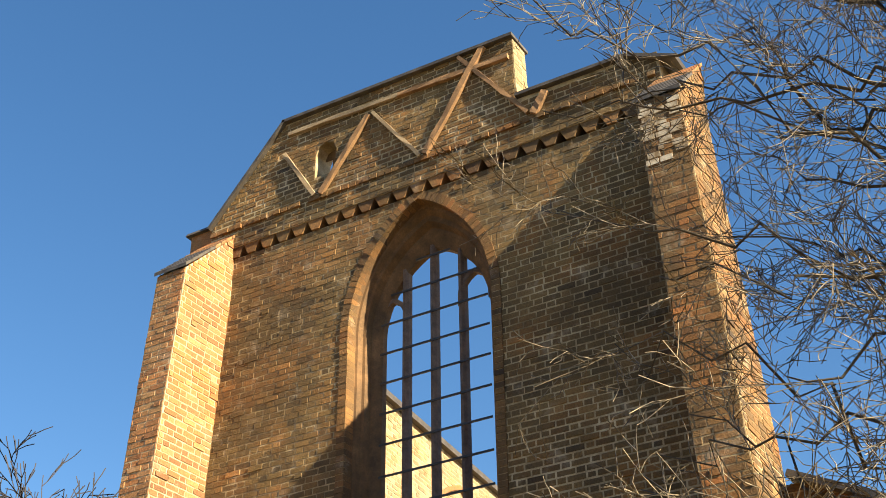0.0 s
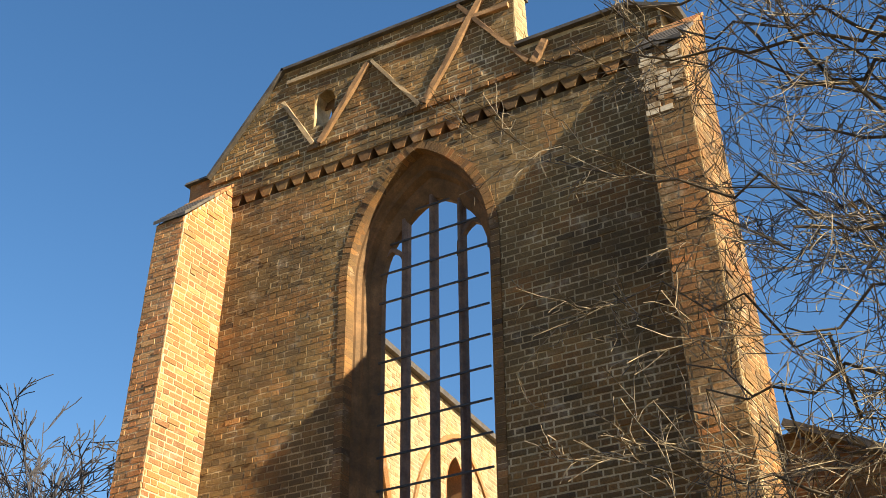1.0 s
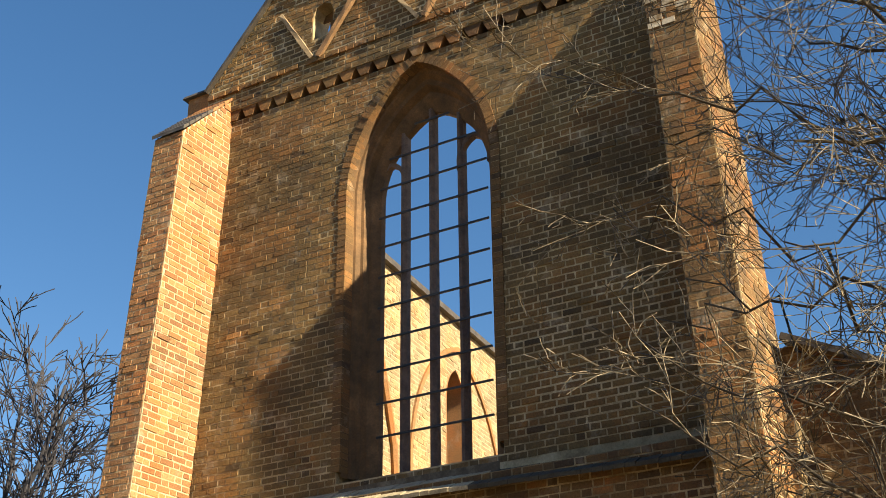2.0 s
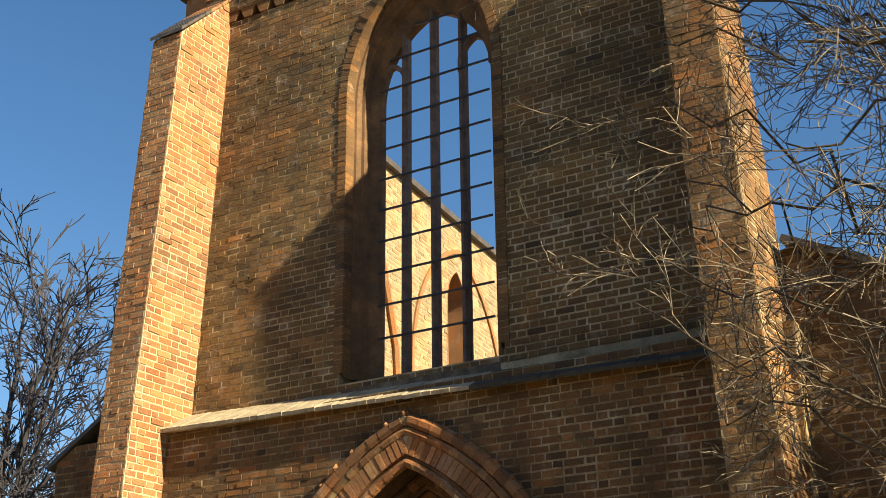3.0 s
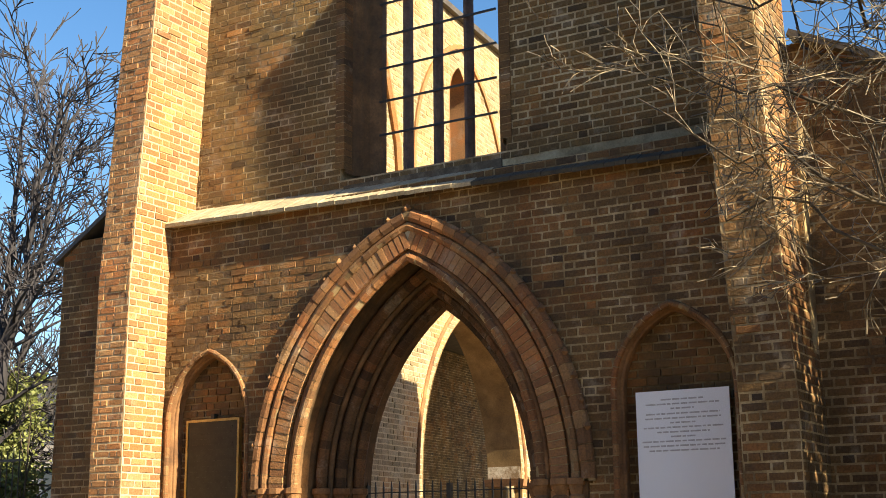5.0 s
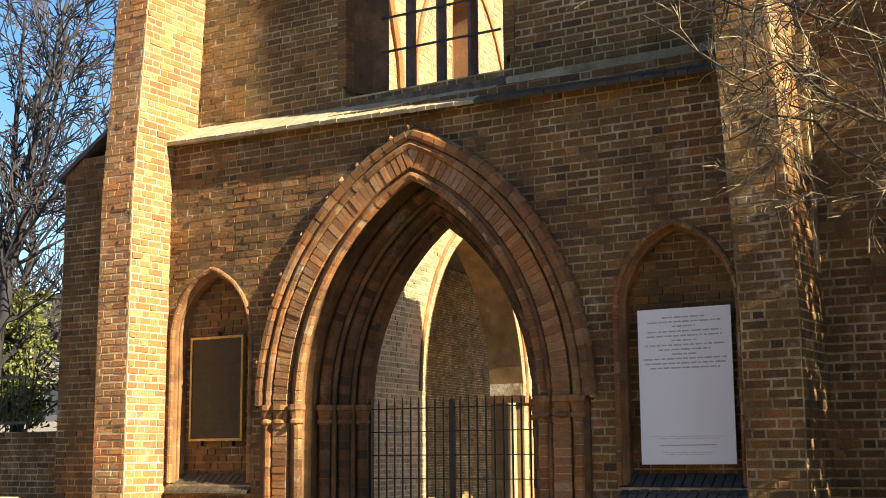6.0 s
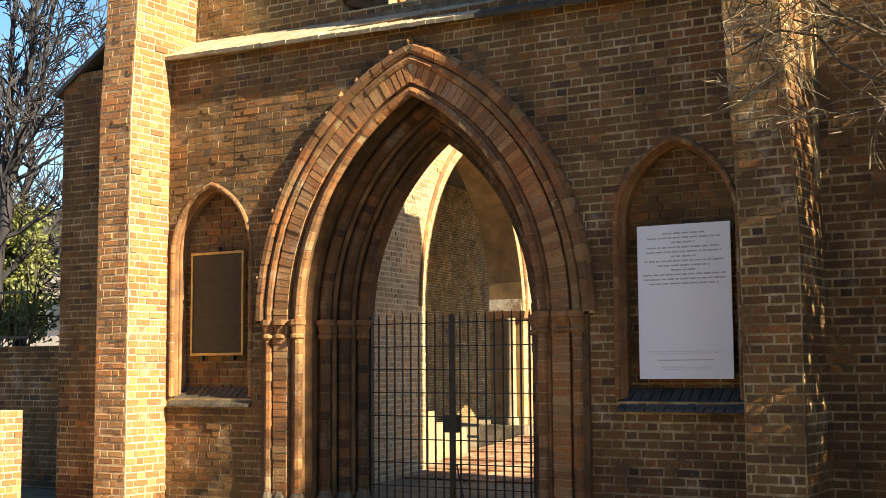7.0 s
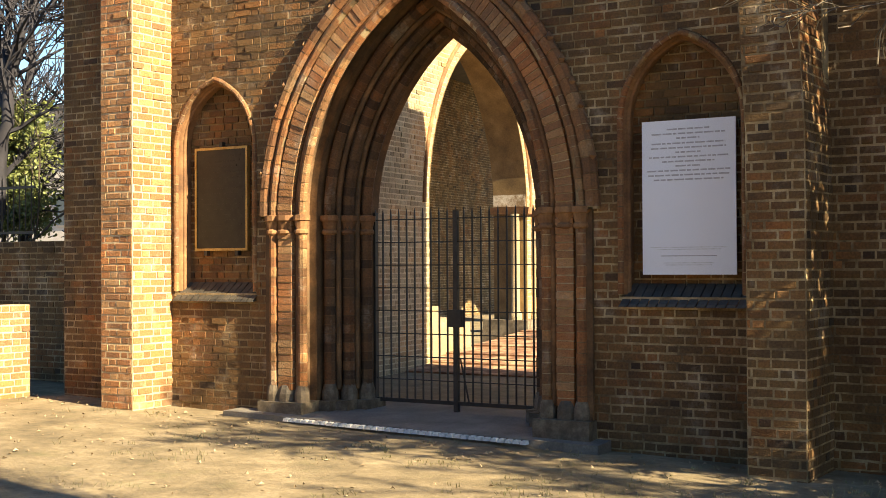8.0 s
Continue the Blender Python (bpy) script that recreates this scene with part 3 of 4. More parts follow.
def make_frieze():
    ob = thing("frieze", "sawtooth corbel frieze of brown moulded brick", "frieze", kind="structure")
    n, x0, step = 24, -3.59, 0.291
    for k in range(n):
        x = x0 + k * step
        s = Soup()
        h = step / 2
        y0, y1 = UY - 0.035, UY + 0.36
        e = random.uniform(-0.015, 0.015)
        pts = [(x - h + 0.004, 12.05), (x - 0.062, 11.884), (x + 0.062, 11.884), (x + h - 0.004, 12.05)]
        s.add([(a, y0, b) for a, b in pts] + [(a, y1, b) for a, b in pts], [(0, 1, 2, 3), (7, 6, 5, 4), (0, 4, 5, 1), (1, 5, 6, 2), (2, 6, 7, 3), (3, 7, 4, 0)])
        s.done("corbel", BRICK_ONE, ob)
    # shade between the corbels is also put into this back's colour
    s = Soup()
    s.box(-3.84, 3.54, UY + 0.36, 1.14, 11.884, 12.048)
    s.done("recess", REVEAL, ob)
    for k in range(60):
        x = -3.8 + 7.3 * k / 60
        if random.random() < 0.93:
            s = Soup()
            e = random.uniform(-0.02, 0.02)
            s.box(x + 0.006, x + 0.114, UY - 0.085 + e, UY, 12.36 + e / 2, 12.43 + e / 2)
            s.done("ledge_brick", BRICK, ob)


make_frieze()

for a, b, w, mt in (((-2.45, 13.41), (-1.84, 12.44), 0.08, TIMBER_PALE), ((-0.92, 13.53), (-1.73, 12.42), 0.11, TIMBER), ((-0.85, 13.55), (-0.03, 12.44), 0.07, TIMBER_PALE),
                    ((1.02, 13.94), (0.05, 12.44), 0.12, TIMBER), ((0.62, 13.93), (1.67, 12.5), 0.08, TIMBER), ((1.95, 12.74), (1.75, 12.44), 0.14, TIMBER),
                    ((-2.4, 13.76), (-0.41, 13.68), 0.09, TIMBER_PALE), ((-0.41, 13.68), (1.41, 13.6), 0.09, TIMBER)):
    s = Soup()
    y = UY - 0.085 if w < 0.1 else UY - 0.095
    s.beam((a[0], y, a[1]), (b[0], y, b[1]), w * 0.75, 0.06, (0, 1, 0), 0.008)
    tagged(s.done("timber_strut", mt), "weathered timber roof strut lying against the brick gable", "timber", "timber remains on the gable")


# ---- great window ----
def make_window():
    ob = thing("window_1", "tall pointed Gothic window with brick mullions and iron bars, unglazed", "window", kind="structure")
    arch_sweep([(0.006, UY + 0.15), (0.006, UY - 0.012), (0.125, UY - 0.012), (0.125, UY + 0.15)], WW, WC, WX, WZ, SILL + 0.05).done("mortar_bed", MORTAR, ob)
    voussoirs(WW, WW + 0.13, UY - 0.02, UY + 0.16, WC, WX, WZ, SILL + 0.05, 0.083, 5).done("arch_ring", BRICK, ob, "ring of brick voussoirs")
    inner_w, inner_c = 0.84, 0.42
    dw = inner_w - WW
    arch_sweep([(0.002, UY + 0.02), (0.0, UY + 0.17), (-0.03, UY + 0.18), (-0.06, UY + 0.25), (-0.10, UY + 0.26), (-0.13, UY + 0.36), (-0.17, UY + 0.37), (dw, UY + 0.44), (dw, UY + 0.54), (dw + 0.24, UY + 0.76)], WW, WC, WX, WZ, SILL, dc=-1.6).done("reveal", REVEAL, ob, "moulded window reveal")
    s = Soup()
    s.add([(WX - WW, UY - 0.02, 6.02), (WX + WW, UY - 0.02, 6.02), (WX + WW, UY + 0.5, 6.22), (WX - WW, UY + 0.5, 6.22), (WX - WW, UY + 0.75, 6.22), (WX + WW, UY + 0.75, 6.22), (WX + WW, UY + 0.75, 5.9), (WX - WW, UY + 0.75, 5.9), (WX - WW, UY - 0.02, 5.9), (WX + WW, UY - 0.02, 5.9)],
          [(0, 1, 2, 3), (3, 2, 5, 4), (4, 5, 6, 7), (7, 6, 9, 8), (8, 9, 1, 0), (0, 3, 4, 7, 8), (1, 9, 6, 5, 2)])
    s.done("sill", DARKSTONE, ob)
    yc = UY + 0.48
    for x in (-0.60, -0.16, 0.28):
        top = WZ - 0.02
        while half_width(top + 0.05 - WZ, inner_w, inner_c) > abs(x - WX) and top < 11.5:
            top += 0.05
        s = Soup()
        s.add([(x + a, yc + b, z) for z in (6.2, top + 0.1) for a, b in ((-0.046, -0.03), (-0.02, -0.08), (0.02, -0.08), (0.046, -0.03), (0.046, 0.06), (-0.046, 0.06))],
              [(0, 1, 7, 6), (1, 2, 8, 7), (2, 3, 9, 8), (3, 4, 10, 9), (4, 5, 11, 10), (5, 0, 6, 11), (6, 7, 8, 9, 10, 11)])
        s.done("mullion", MULLION, ob)
    for k in range(11):
        z = 6.73 + 0.437 * k
        w = half_width(z - WZ, inner_w, inner_c)
        if w < 0.15:
            continue
        s = Soup()
        s.box(WX - w, WX + w, yc - 0.105, yc - 0.085, z - 0.013, z + 0.013)
        s.done("iron_bar", IRON, ob)
    # heads of the outer lights
    for xc, hw, zs in ((0.49, 0.20, 10.36), (-0.80, 0.18, 10.30)):
        arch_sweep([(0.0, yc - 0.05), (0.06, yc - 0.05), (0.06, yc + 0.04), (0.0, yc + 0.04)], hw, 0.12, xc, zs, zs - 0.15, True, 8).done("light_head", MULLION, ob)


make_window()


# ---- buttresses ----
def make_buttress(name, label, x0, x1, lean, z_lean, side_near, wash):
    """x0..x1 at the foot; lean: metres by which the top has moved along x."""
    yf, top, joint = -0.68, 11.25, 12.30
    xm = (x0 + x1) / 2
    ob = thing(name, label, "buttress", (xm, yf / 2, 0), "buttresses of the west front")

    def sx(z):
        return lean * max(0.0, z - z_lean) / (11.3 - z_lean)

    def ff(z):
        return yf + 0.10 * max(0.0, z - 5) / 6.3

    bk = UY + 0.01
    local = Vector((xm, yf / 2, 0))

    def L(x, y, z):
        return (x - local.x, y - local.y, z)

    soup = Soup()
    for a, b in ((-0.2, z_lean), (z_lean, 5.0), (5.0, top)) if z_lean < 5 else ((-0.2, 5.0), (5.0, top)):
        soup.add([L(x0 + sx(a), ff(a), a), L(x1 + sx(a), ff(a), a), L(x1 + sx(b), ff(b), b), L(x0 + sx(b), ff(b), b), L(x0 + sx(a), bk, a), L(x1 + sx(a), bk, a), L(x1 + sx(b), bk, b), L(x0 + sx(b), bk, b)], BOX_FACES)
    t0, t1, y0 = x0 + sx(top), x1 + sx(top), ff(top)
    soup.add([L(t0, y0, top), L(t1, y0, top), L(t1, bk, top), L(t0, bk, top), L(t0, bk, joint), L(t1, bk, joint)], [(0, 1, 5, 4), (1, 2, 5), (0, 4, 3), (3, 4, 5, 2), (0, 3, 2, 1)])
    # the sunlit buttress gets paler mortar and brick, partly painted sunlight
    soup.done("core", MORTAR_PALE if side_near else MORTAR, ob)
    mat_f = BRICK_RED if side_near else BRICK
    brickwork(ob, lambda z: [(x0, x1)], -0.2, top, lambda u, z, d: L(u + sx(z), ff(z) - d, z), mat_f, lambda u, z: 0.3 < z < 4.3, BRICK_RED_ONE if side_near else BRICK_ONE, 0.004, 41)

    def side_solid(z):
        if z < top:
            return [(ff(z) + 0.001, bk)]
        return [(y0 + (z - top) / (joint - top) * (bk - y0), bk)]

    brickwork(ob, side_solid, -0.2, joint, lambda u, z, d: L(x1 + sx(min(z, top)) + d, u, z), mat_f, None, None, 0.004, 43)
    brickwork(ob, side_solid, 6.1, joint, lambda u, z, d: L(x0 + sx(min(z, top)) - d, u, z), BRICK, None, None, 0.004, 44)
    n = 9
    for k in range(n):
        a, b = k / n, (k + 1) / n - 0.01
        s = Soup()
        p = [(y0 - 0.04 + (bk - y0 + 0.04) * q, top + (joint - top) * q) for q in (a, b)]
        s.add([L(t0 - 0.03, p[0][0], p[0][1]), L(t1 + 0.03, p[0][0], p[0][1]), L(t1 + 0.03, p[1][0], p[1][1]), L(t0 - 0.03, p[1][0], p[1][1]), L(t0 - 0.03, p[0][0], p[0][1] + 0.06), L(t1 + 0.03, p[0][0], p[0][1] + 0.06), L(t1 + 0.03, p[1][0], p[1][1] + 0.05), L(t0 - 0.03, p[1][0], p[1][1] + 0.05)],
              [(3, 2, 1, 0), (4, 5, 6, 7), (0, 1, 5, 4), (1, 2, 6, 5), (2, 3, 7, 6), (3, 0, 4, 7)])
        s.done("cap_tile", LEAD if k < 5 else BRICK_RED_ONE, ob)
    if wash:
        for k in range(30):
            z = 10.35 + (k // 3) * COURSE
            u = x0 + 0.01 + (k % 3) * 0.17 + (k // 3 % 2) * 0.03
            if random.random() < 0.35:
                continue
            s = Soup()
            c = [(u, z - 0.036), (u + 0.15, z - 0.036), (u + 0.15, z + 0.036), (u, z + 0.036)]
            s.add([L(p + sx(q), ff(q) - 0.016, q) for p, q in c] + [L(p + sx(q), ff(q) + 0.002, q) for p, q in c], BOX_FACES)
            s.done("limewashed_brick", LIMEWASH, ob)
    return ob


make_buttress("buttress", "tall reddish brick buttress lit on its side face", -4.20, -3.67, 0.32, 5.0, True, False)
make_buttress("buttress", "tall brown brick buttress with limewash remains near its top", 3.93, 4.47, -0.42, 3.0, False, True)


def make_chimney():
    ob = thing("chimney_stub", "small brick stub with dark cover slab", "chimney", (-4.1, 0.65, 12.1))
    s = Soup()
    s.box(-0.2, 0.2, -0.2, 0.2, -0.6, 0.52)
    s.done("shaft", BRICK_RED, ob)
    s = Soup()
    s.add([(-0.27, -0.27, 0.52), (0.27, -0.27, 0.52), (0.27, 0.27, 0.52), (-0.27, 0.27, 0.52), (-0.25, -0.25, 0.57), (0.25, -0.25, 0.57), (0.25, 0.25, 0.6), (-0.25, 0.25, 0.6)], [(3, 2, 1, 0), (4, 5, 6, 7), (0, 1, 5, 4), (1, 2, 6, 5), (2, 3, 7, 6), (3, 0, 4, 7)])
    s.done("slab", LEAD, ob)


make_chimney()


# ---- aisle front on the right ----
def aisle_solid(z):
    right = 4.45 + max(0.0, 6.62 - z) * 2.0
    return [(4.0, min(16.0, right))]


aisle = slab("wall_aisle_front", [(3.8, -0.5), (16.0, -0.5), (16.0, 0.85), (4.5, 6.6), (3.8, 6.6)], [], lambda u, z: (u, 0.2, z), lambda u, z: (u, 1.1, z), MORTAR)
tagged(aisle, "brown brick aisle front with sloping top", "wall", kind="structure")
brickwork(aisle, lambda z: [(a, min(b, 8.0)) for a, b in aisle_solid(z)], -0.3, 6.6, lambda u, z, d: (u, 0.2 - d, z), BRICK, lambda u, z: u < 6.0 and 1.0 < z < 4.0, BRICK_ONE, 0.007, 51)
s = Soup()
s.beam((4.4, 0.6, 6.68), (16.1, 0.6, 0.84), 0.07, 1.1)
s.done("cover_strip", LEAD, aisle)

# ---- left of the front ----
left_cap = Soup()
left_cap.beam((-5.75, 0.58, 5.52), (-4.3, 0.58, 6.42), 0.06, 1.25)
left_cap.done("cover_strip", LEAD, wall_low)
yard = slab("wall_yard", [(-16.0, -0.1), (-5.6, -0.1), (-5.6, 2.18), (-16.0, 2.18)], [], lambda u, z: (u, 1.0, z), lambda u, z: (u, 1.4, z), MORTAR)
tagged(yard, "dark brick retaining wall below an iron fence", "wall", kind="structure")
brickwork(yard, lambda z: [(-10.0, -5.6)], -0.1, 2.18, lambda u, z, d: (u, 1.0 - d, z), BRICK, None, None, 0.005, 61)
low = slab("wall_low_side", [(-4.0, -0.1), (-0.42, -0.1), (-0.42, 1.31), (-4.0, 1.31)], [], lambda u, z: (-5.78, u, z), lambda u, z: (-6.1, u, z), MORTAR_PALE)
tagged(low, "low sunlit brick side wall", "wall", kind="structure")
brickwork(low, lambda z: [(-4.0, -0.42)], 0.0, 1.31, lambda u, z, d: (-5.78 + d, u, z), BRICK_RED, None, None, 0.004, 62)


def make_fence():
    ob = thing("iron_fence", "black iron railing on the yard wall", "fence", (-9.0, 1.2, 2.18))
    for k in range(50):
        x = -5 + k * 0.13
        s = Soup()
        s.tube([(x, 0, 0), (x, 0, 0.92), (x, 0, 1.02)], [0.011, 0.011, 0.002], 5)
        s.done("bar", IRON, ob)
    for z in (0.14, 0.82):
        s = Soup()
        s.box(-5, 1.45, -0.012, 0.012, z - 0.02, z + 0.02)
        s.done("rail", IRON, ob)


make_fence()


# added wall behind the camera, holds sky light off the front
for name, pts, y in (("wall_street_back", [(-40.0, -1.0), (26.0, -1.0), (26.0, 11.0), (-40.0, 11.0)], -26.0),):
    tagged(slab(name, pts, [], lambda u, z: (u, y, z), lambda u, z: (u, y - 0.6, z), MORTAR), "unseen plain wall added behind the camera to dim sky light", "wall", kind="structure")

# ---- threshold ----
def make_threshold():
    ob = thing("threshold", "worn stone threshold edged with white stones", "step", (0, 0, 0), kind="structure")
    s = Soup()
    s.add([(-2.55, -0.33, -0.2), (2.3, -0.33, -0.2), (2.3, 1.3, -0.2), (-2.55, 1.3, -0.2), (-2.55, -0.33, 0.09), (2.3, -0.33, 0.0), (2.3, 1.3, 0.1), (-2.55, 1.3, 0.12)], [(3, 2, 1, 0), (4, 5, 6, 7), (0, 1, 5, 4), (1, 2, 6, 5), (2, 3, 7, 6), (3, 0, 4, 7)])
    s.done("slab", PAVING, ob)
    n = 36
    for k in range(n):
        x0 = -1.6 + 3.15 * k / n
        z = 0.072 - 0.0185 * (x0 + 2.55)
        e = random.uniform(-0.006, 0.006)
        s = Soup()
        s.add([(x0, -0.40 + e, z - 0.03), (x0 + 0.07, -0.40 + e, z - 0.03), (x0 + 0.074, -0.315, z - 0.03), (x0, -0.315, z - 0.03), (x0 + 0.008, -0.392 + e, z + 0.002), (x0 + 0.064, -0.392 + e, z + 0.002), (x0 + 0.064, -0.325, z + 0.008), (x0 + 0.008, -0.325, z + 0.008)], [(3, 2, 1, 0), (4, 5, 6, 7), (0, 1, 5, 4), (1, 2, 6, 5), (2, 3, 7, 6), (3, 0, 4, 7)])
        s.done("edge_stone", WHITE_STONE, ob)


make_threshold()

# ---- nave behind the front ----
NX, NY, SPLAY, NTOP = -3.67, 1.15, -0.114, 11.95


def nave(u, z, d=0.0):
    """A place on the inner face of the north nave wall, u metres behind the front, d towards the nave."""
    return (NX + SPLAY * (u - NY) + d, u, z)


ARCADE = [9.48 + 5.6 * k for k in range(4)]       # axes of the arcade arches behind the front
AW, AC, AZ = 2.33, 1.15, 2.9                      # their half width, centre offset, springing
DEEP = 0.78                                       # thickness of the nave wall


def nave_solid(z):
    spans = [(NY, 30.0)]
    for yc in ARCADE:
        w = half_width(z - AZ, AW, AC)
        if w > 0:
            spans = cut(spans, yc - w, yc + w)
        if 8.9 < z < 11.0:
            w = half_width(z - 10.2, 0.45, 0.4)
            if w > 0:
                spans = cut(spans, yc - 0.61 - w, yc - 0.61 + w)
    return spans


north = slab("wall_nave_north", [(NY, 0.0)] + [p for yc in ARCADE for p in opening(yc, AW, AC, AZ, 0.0)] + [(30.0, 0.0), (30.0, NTOP), (NY, NTOP)], [opening(yc - 0.61, 0.45, 0.4, 10.2, 8.9) for yc in ARCADE], lambda u, z: nave(u, z), lambda u, z: nave(u, z, -DEEP), MORTAR_PALE)
tagged(north, "sunlit ochre brick nave wall with pointed arcade", "wall", kind="structure")
brickwork(north, lambda z: [(max(a, 1.2), min(b, 15.0)) for a, b in nave_solid(z) if a < 15.0], 0.0, NTOP, lambda u, z, d: nave(u, z, d), BRICK_PALE, None, None, 0.005, 71)
s = Soup()
s.add([nave(NY, NTOP, 0.12), nave(30, NTOP, 0.12), nave(30, NTOP + 0.12, 0.12), nave(NY, NTOP + 0.12, 0.12), nave(NY, NTOP, -1.0), nave(30, NTOP, -1.0), nave(30, NTOP + 0.25, -0.4), nave(NY, NTOP + 0.25, -0.4)], BOX_FACES)
s.done("coping", LEAD, north, "dark tiled wall coping")


def nave_arch(yc, w, c, zs, z0, profile, name, mt):
    n = 12
    lines = []
    for dw, d in profile:
        p = arc(w + dw, c, n)
        lines.append([nave(yc - w - dw, z0, d)] + [nave(yc + x, zs + z, d) for x, z in p] + [nave(yc + w + dw, z0, d)])
    m = len(lines[0])
    s = Soup()
    s.add([p for l in lines for p in l], [(k * m + i, k * m + i + 1, (k + 1) * m + i + 1, (k + 1) * m + i) for k in range(len(lines) - 1) for i in range(m - 1)])
    s.done(name, mt, north)


def nave_block(name, mt, u0, u1, z0, z1, d0, d1, e=0.0):
    """A block on the north nave wall, its upper edges drawn in by e."""
    s = Soup()
    s.add([nave(u0, z0, d1), nave(u1, z0, d1), nave(u1 - e, z1, d1 - e), nave(u0 + e, z1, d1 - e), nave(u0, z0, d0), nave(u1, z0, d0), nave(u1 - e, z1, d0), nave(u0 + e, z1, d0)], BOX_FACES)
    return s.done(name, mt, north)


for yc in ARCADE[:3]:
    nave_arch(yc, AW - 0.008, AC, AZ, 0.0, [(0.02, 0.015), (0.0, 0.01), (0.0, -DEEP)], "arcade_soffit", SOFFIT)
    nave_arch(yc, AW, AC, AZ, AZ, [(0.17, -0.01), (0.18, 0.03), (0.20, 0.05), (0.24, 0.05), (0.26, 0.03), (0.27, -0.01)], "archivolt", TERRACOTTA)
    nave_arch(yc - 0.51, 2.1, 0.9, 8.5, 7.9, [(0.09, 0.0), (0.09, 0.05), (0.0, 0.05), (0.0, 0.0)], "blind_arch_rib", BRICK_RED)
    nave_arch(yc - 0.61, 0.44, 0.4, 10.2, 8.9, [(0.03, 0.012), (0.0, 0.012), (0.0, -DEEP)], "clerestory_reveal", BRICK_RED)
# pier of the first arch: flaking plaster over an impost, two shafts and a foot
PIER = ARCADE[0] + AW
nave_block("pier_plaster", LIMEWASH, PIER - 0.03, PIER + 0.02, 3.02, 3.5, -DEEP, -0.02, 0.004)
nave_block("impost", TERRACOTTA, PIER - 0.16, PIER + 0.3, 2.86, 3.0, -DEEP - 0.05, 0.10, -0.03)
for u, d, r in ((PIER - 0.12, -0.22, 0.095), (PIER + 0.36, 0.04, 0.11), (PIER + 0.78, 0.04, 0.11)):
    s = Soup()
    s.tube([nave(u, 0.5, d), nave(u, 0.78, d), nave(u, 0.84, d), nave(u, 2.78, d), nave(u, 2.86, d)], [r * 1.5, r * 1.5, r, r, r * 1.3], 10)
    s.done("pier_shaft", BRICK_PALE, north, smooth=True)
nave_block("pier_foot", DARKSTONE, PIER - 0.45, PIER + 0.5, 0.0, 0.66, -DEEP - 0.1, 0.22, 0.05)
for u0, u1, z1 in ((7.20, 8.15, 1.13), (8.15, 8.50, 1.04), (8.50, 9.35, 0.80), (9.35, 9.9, 0.68)):
    nave_block("rubble_step", BRICK_PALE, u0, u1, 0.0, z1, -1.3, -0.45, 0.02)
for k in range(6):
    y0, y1, z = 6.2 + 0.95 * k, 6.2 + (0.95 * (k + 1) if k < 5 else 14.0), 0.03 + 0.09 * k
    s = Soup()
    s.add([(-4.6, y0, -0.1), (3.5, y0, -0.1), (3.5, y1, -0.1), (-4.6, y1, -0.1), (-4.6, y0, z), (3.5, y0, z), (3.5, y1, z + 0.06), (-4.6, y1, z + 0.06)], [(3, 2, 1, 0), (4, 5, 6, 7), (0, 1, 5, 4), (1, 2, 6, 5), (2, 3, 7, 6), (3, 0, 4, 7)])
    tagged(s.done("floor_step", PAVING_RED), "low worn brick-paved step inside the nave", "step", "steps inside the nave")
s = Soup()
s.tube([nave(4.6, 11.7, 0.06), nave(5.1, 11.0, 0.06), nave(5.5, 10.2, 0.06), nave(5.85, 9.3, 0.06), nave(6.1, 8.6, 0.06), nave(6.25, 7.4, 0.06)], [0.07] * 6, 6)
s.done("vault_rib", BRICK_RED, north)
OX = NX - 8.8
outer = slab("wall_aisle_north", [(12.5, 0.0), (32.0, 0.0), (32.0, 8.28), (12.5, 8.28)], [], lambda u, z: (OX + SPLAY * u, u, z), lambda u, z: (OX - 0.6 + SPLAY * u, u, z), MORTAR)
tagged(outer, "shaded brick outer wall of the north aisle", "wall", kind="structure")
brickwork(outer, lambda z: [(14.0, 31.0)], 0.0, 8.28, lambda u, z, d: (OX + SPLAY * u + d, u, z), BRICK_OCHRE, None, None, 0.005, 72)
# unseen stub added behind the front; its stepped end shades the north wall's foot
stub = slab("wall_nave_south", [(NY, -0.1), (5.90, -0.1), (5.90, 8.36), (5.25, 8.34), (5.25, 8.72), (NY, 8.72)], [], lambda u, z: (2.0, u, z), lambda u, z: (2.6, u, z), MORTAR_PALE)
tagged(stub, "unseen stepped wall stub added to shade the north nave wall", "wall", kind="structure")
# hidden slab added to stop sun coming over the nave wall
s = Soup()
x0, x1, lean = OX - 0.3 + SPLAY * 12.5, OX - 0.3 + SPLAY * 32, -DEEP - 0.01
s.add([nave(10.5, 8.7, lean), nave(32, 8.7, lean), (x1, 32, 8.3), (x0, 12.5, 8.3), nave(10.5, 8.85, lean), nave(32, 8.85, lean), (x1, 32, 8.45), (x0, 12.5, 8.45)], [(0, 1, 2, 3), (7, 6, 5, 4), (0, 4, 5, 1), (1, 5, 6, 2), (2, 6, 7, 3), (3, 7, 4, 0)])
tagged(s.done("roof_aisle_north", LEAD), "unseen lean-to slab added to keep sun off the aisle wall", "roof", kind="structure")


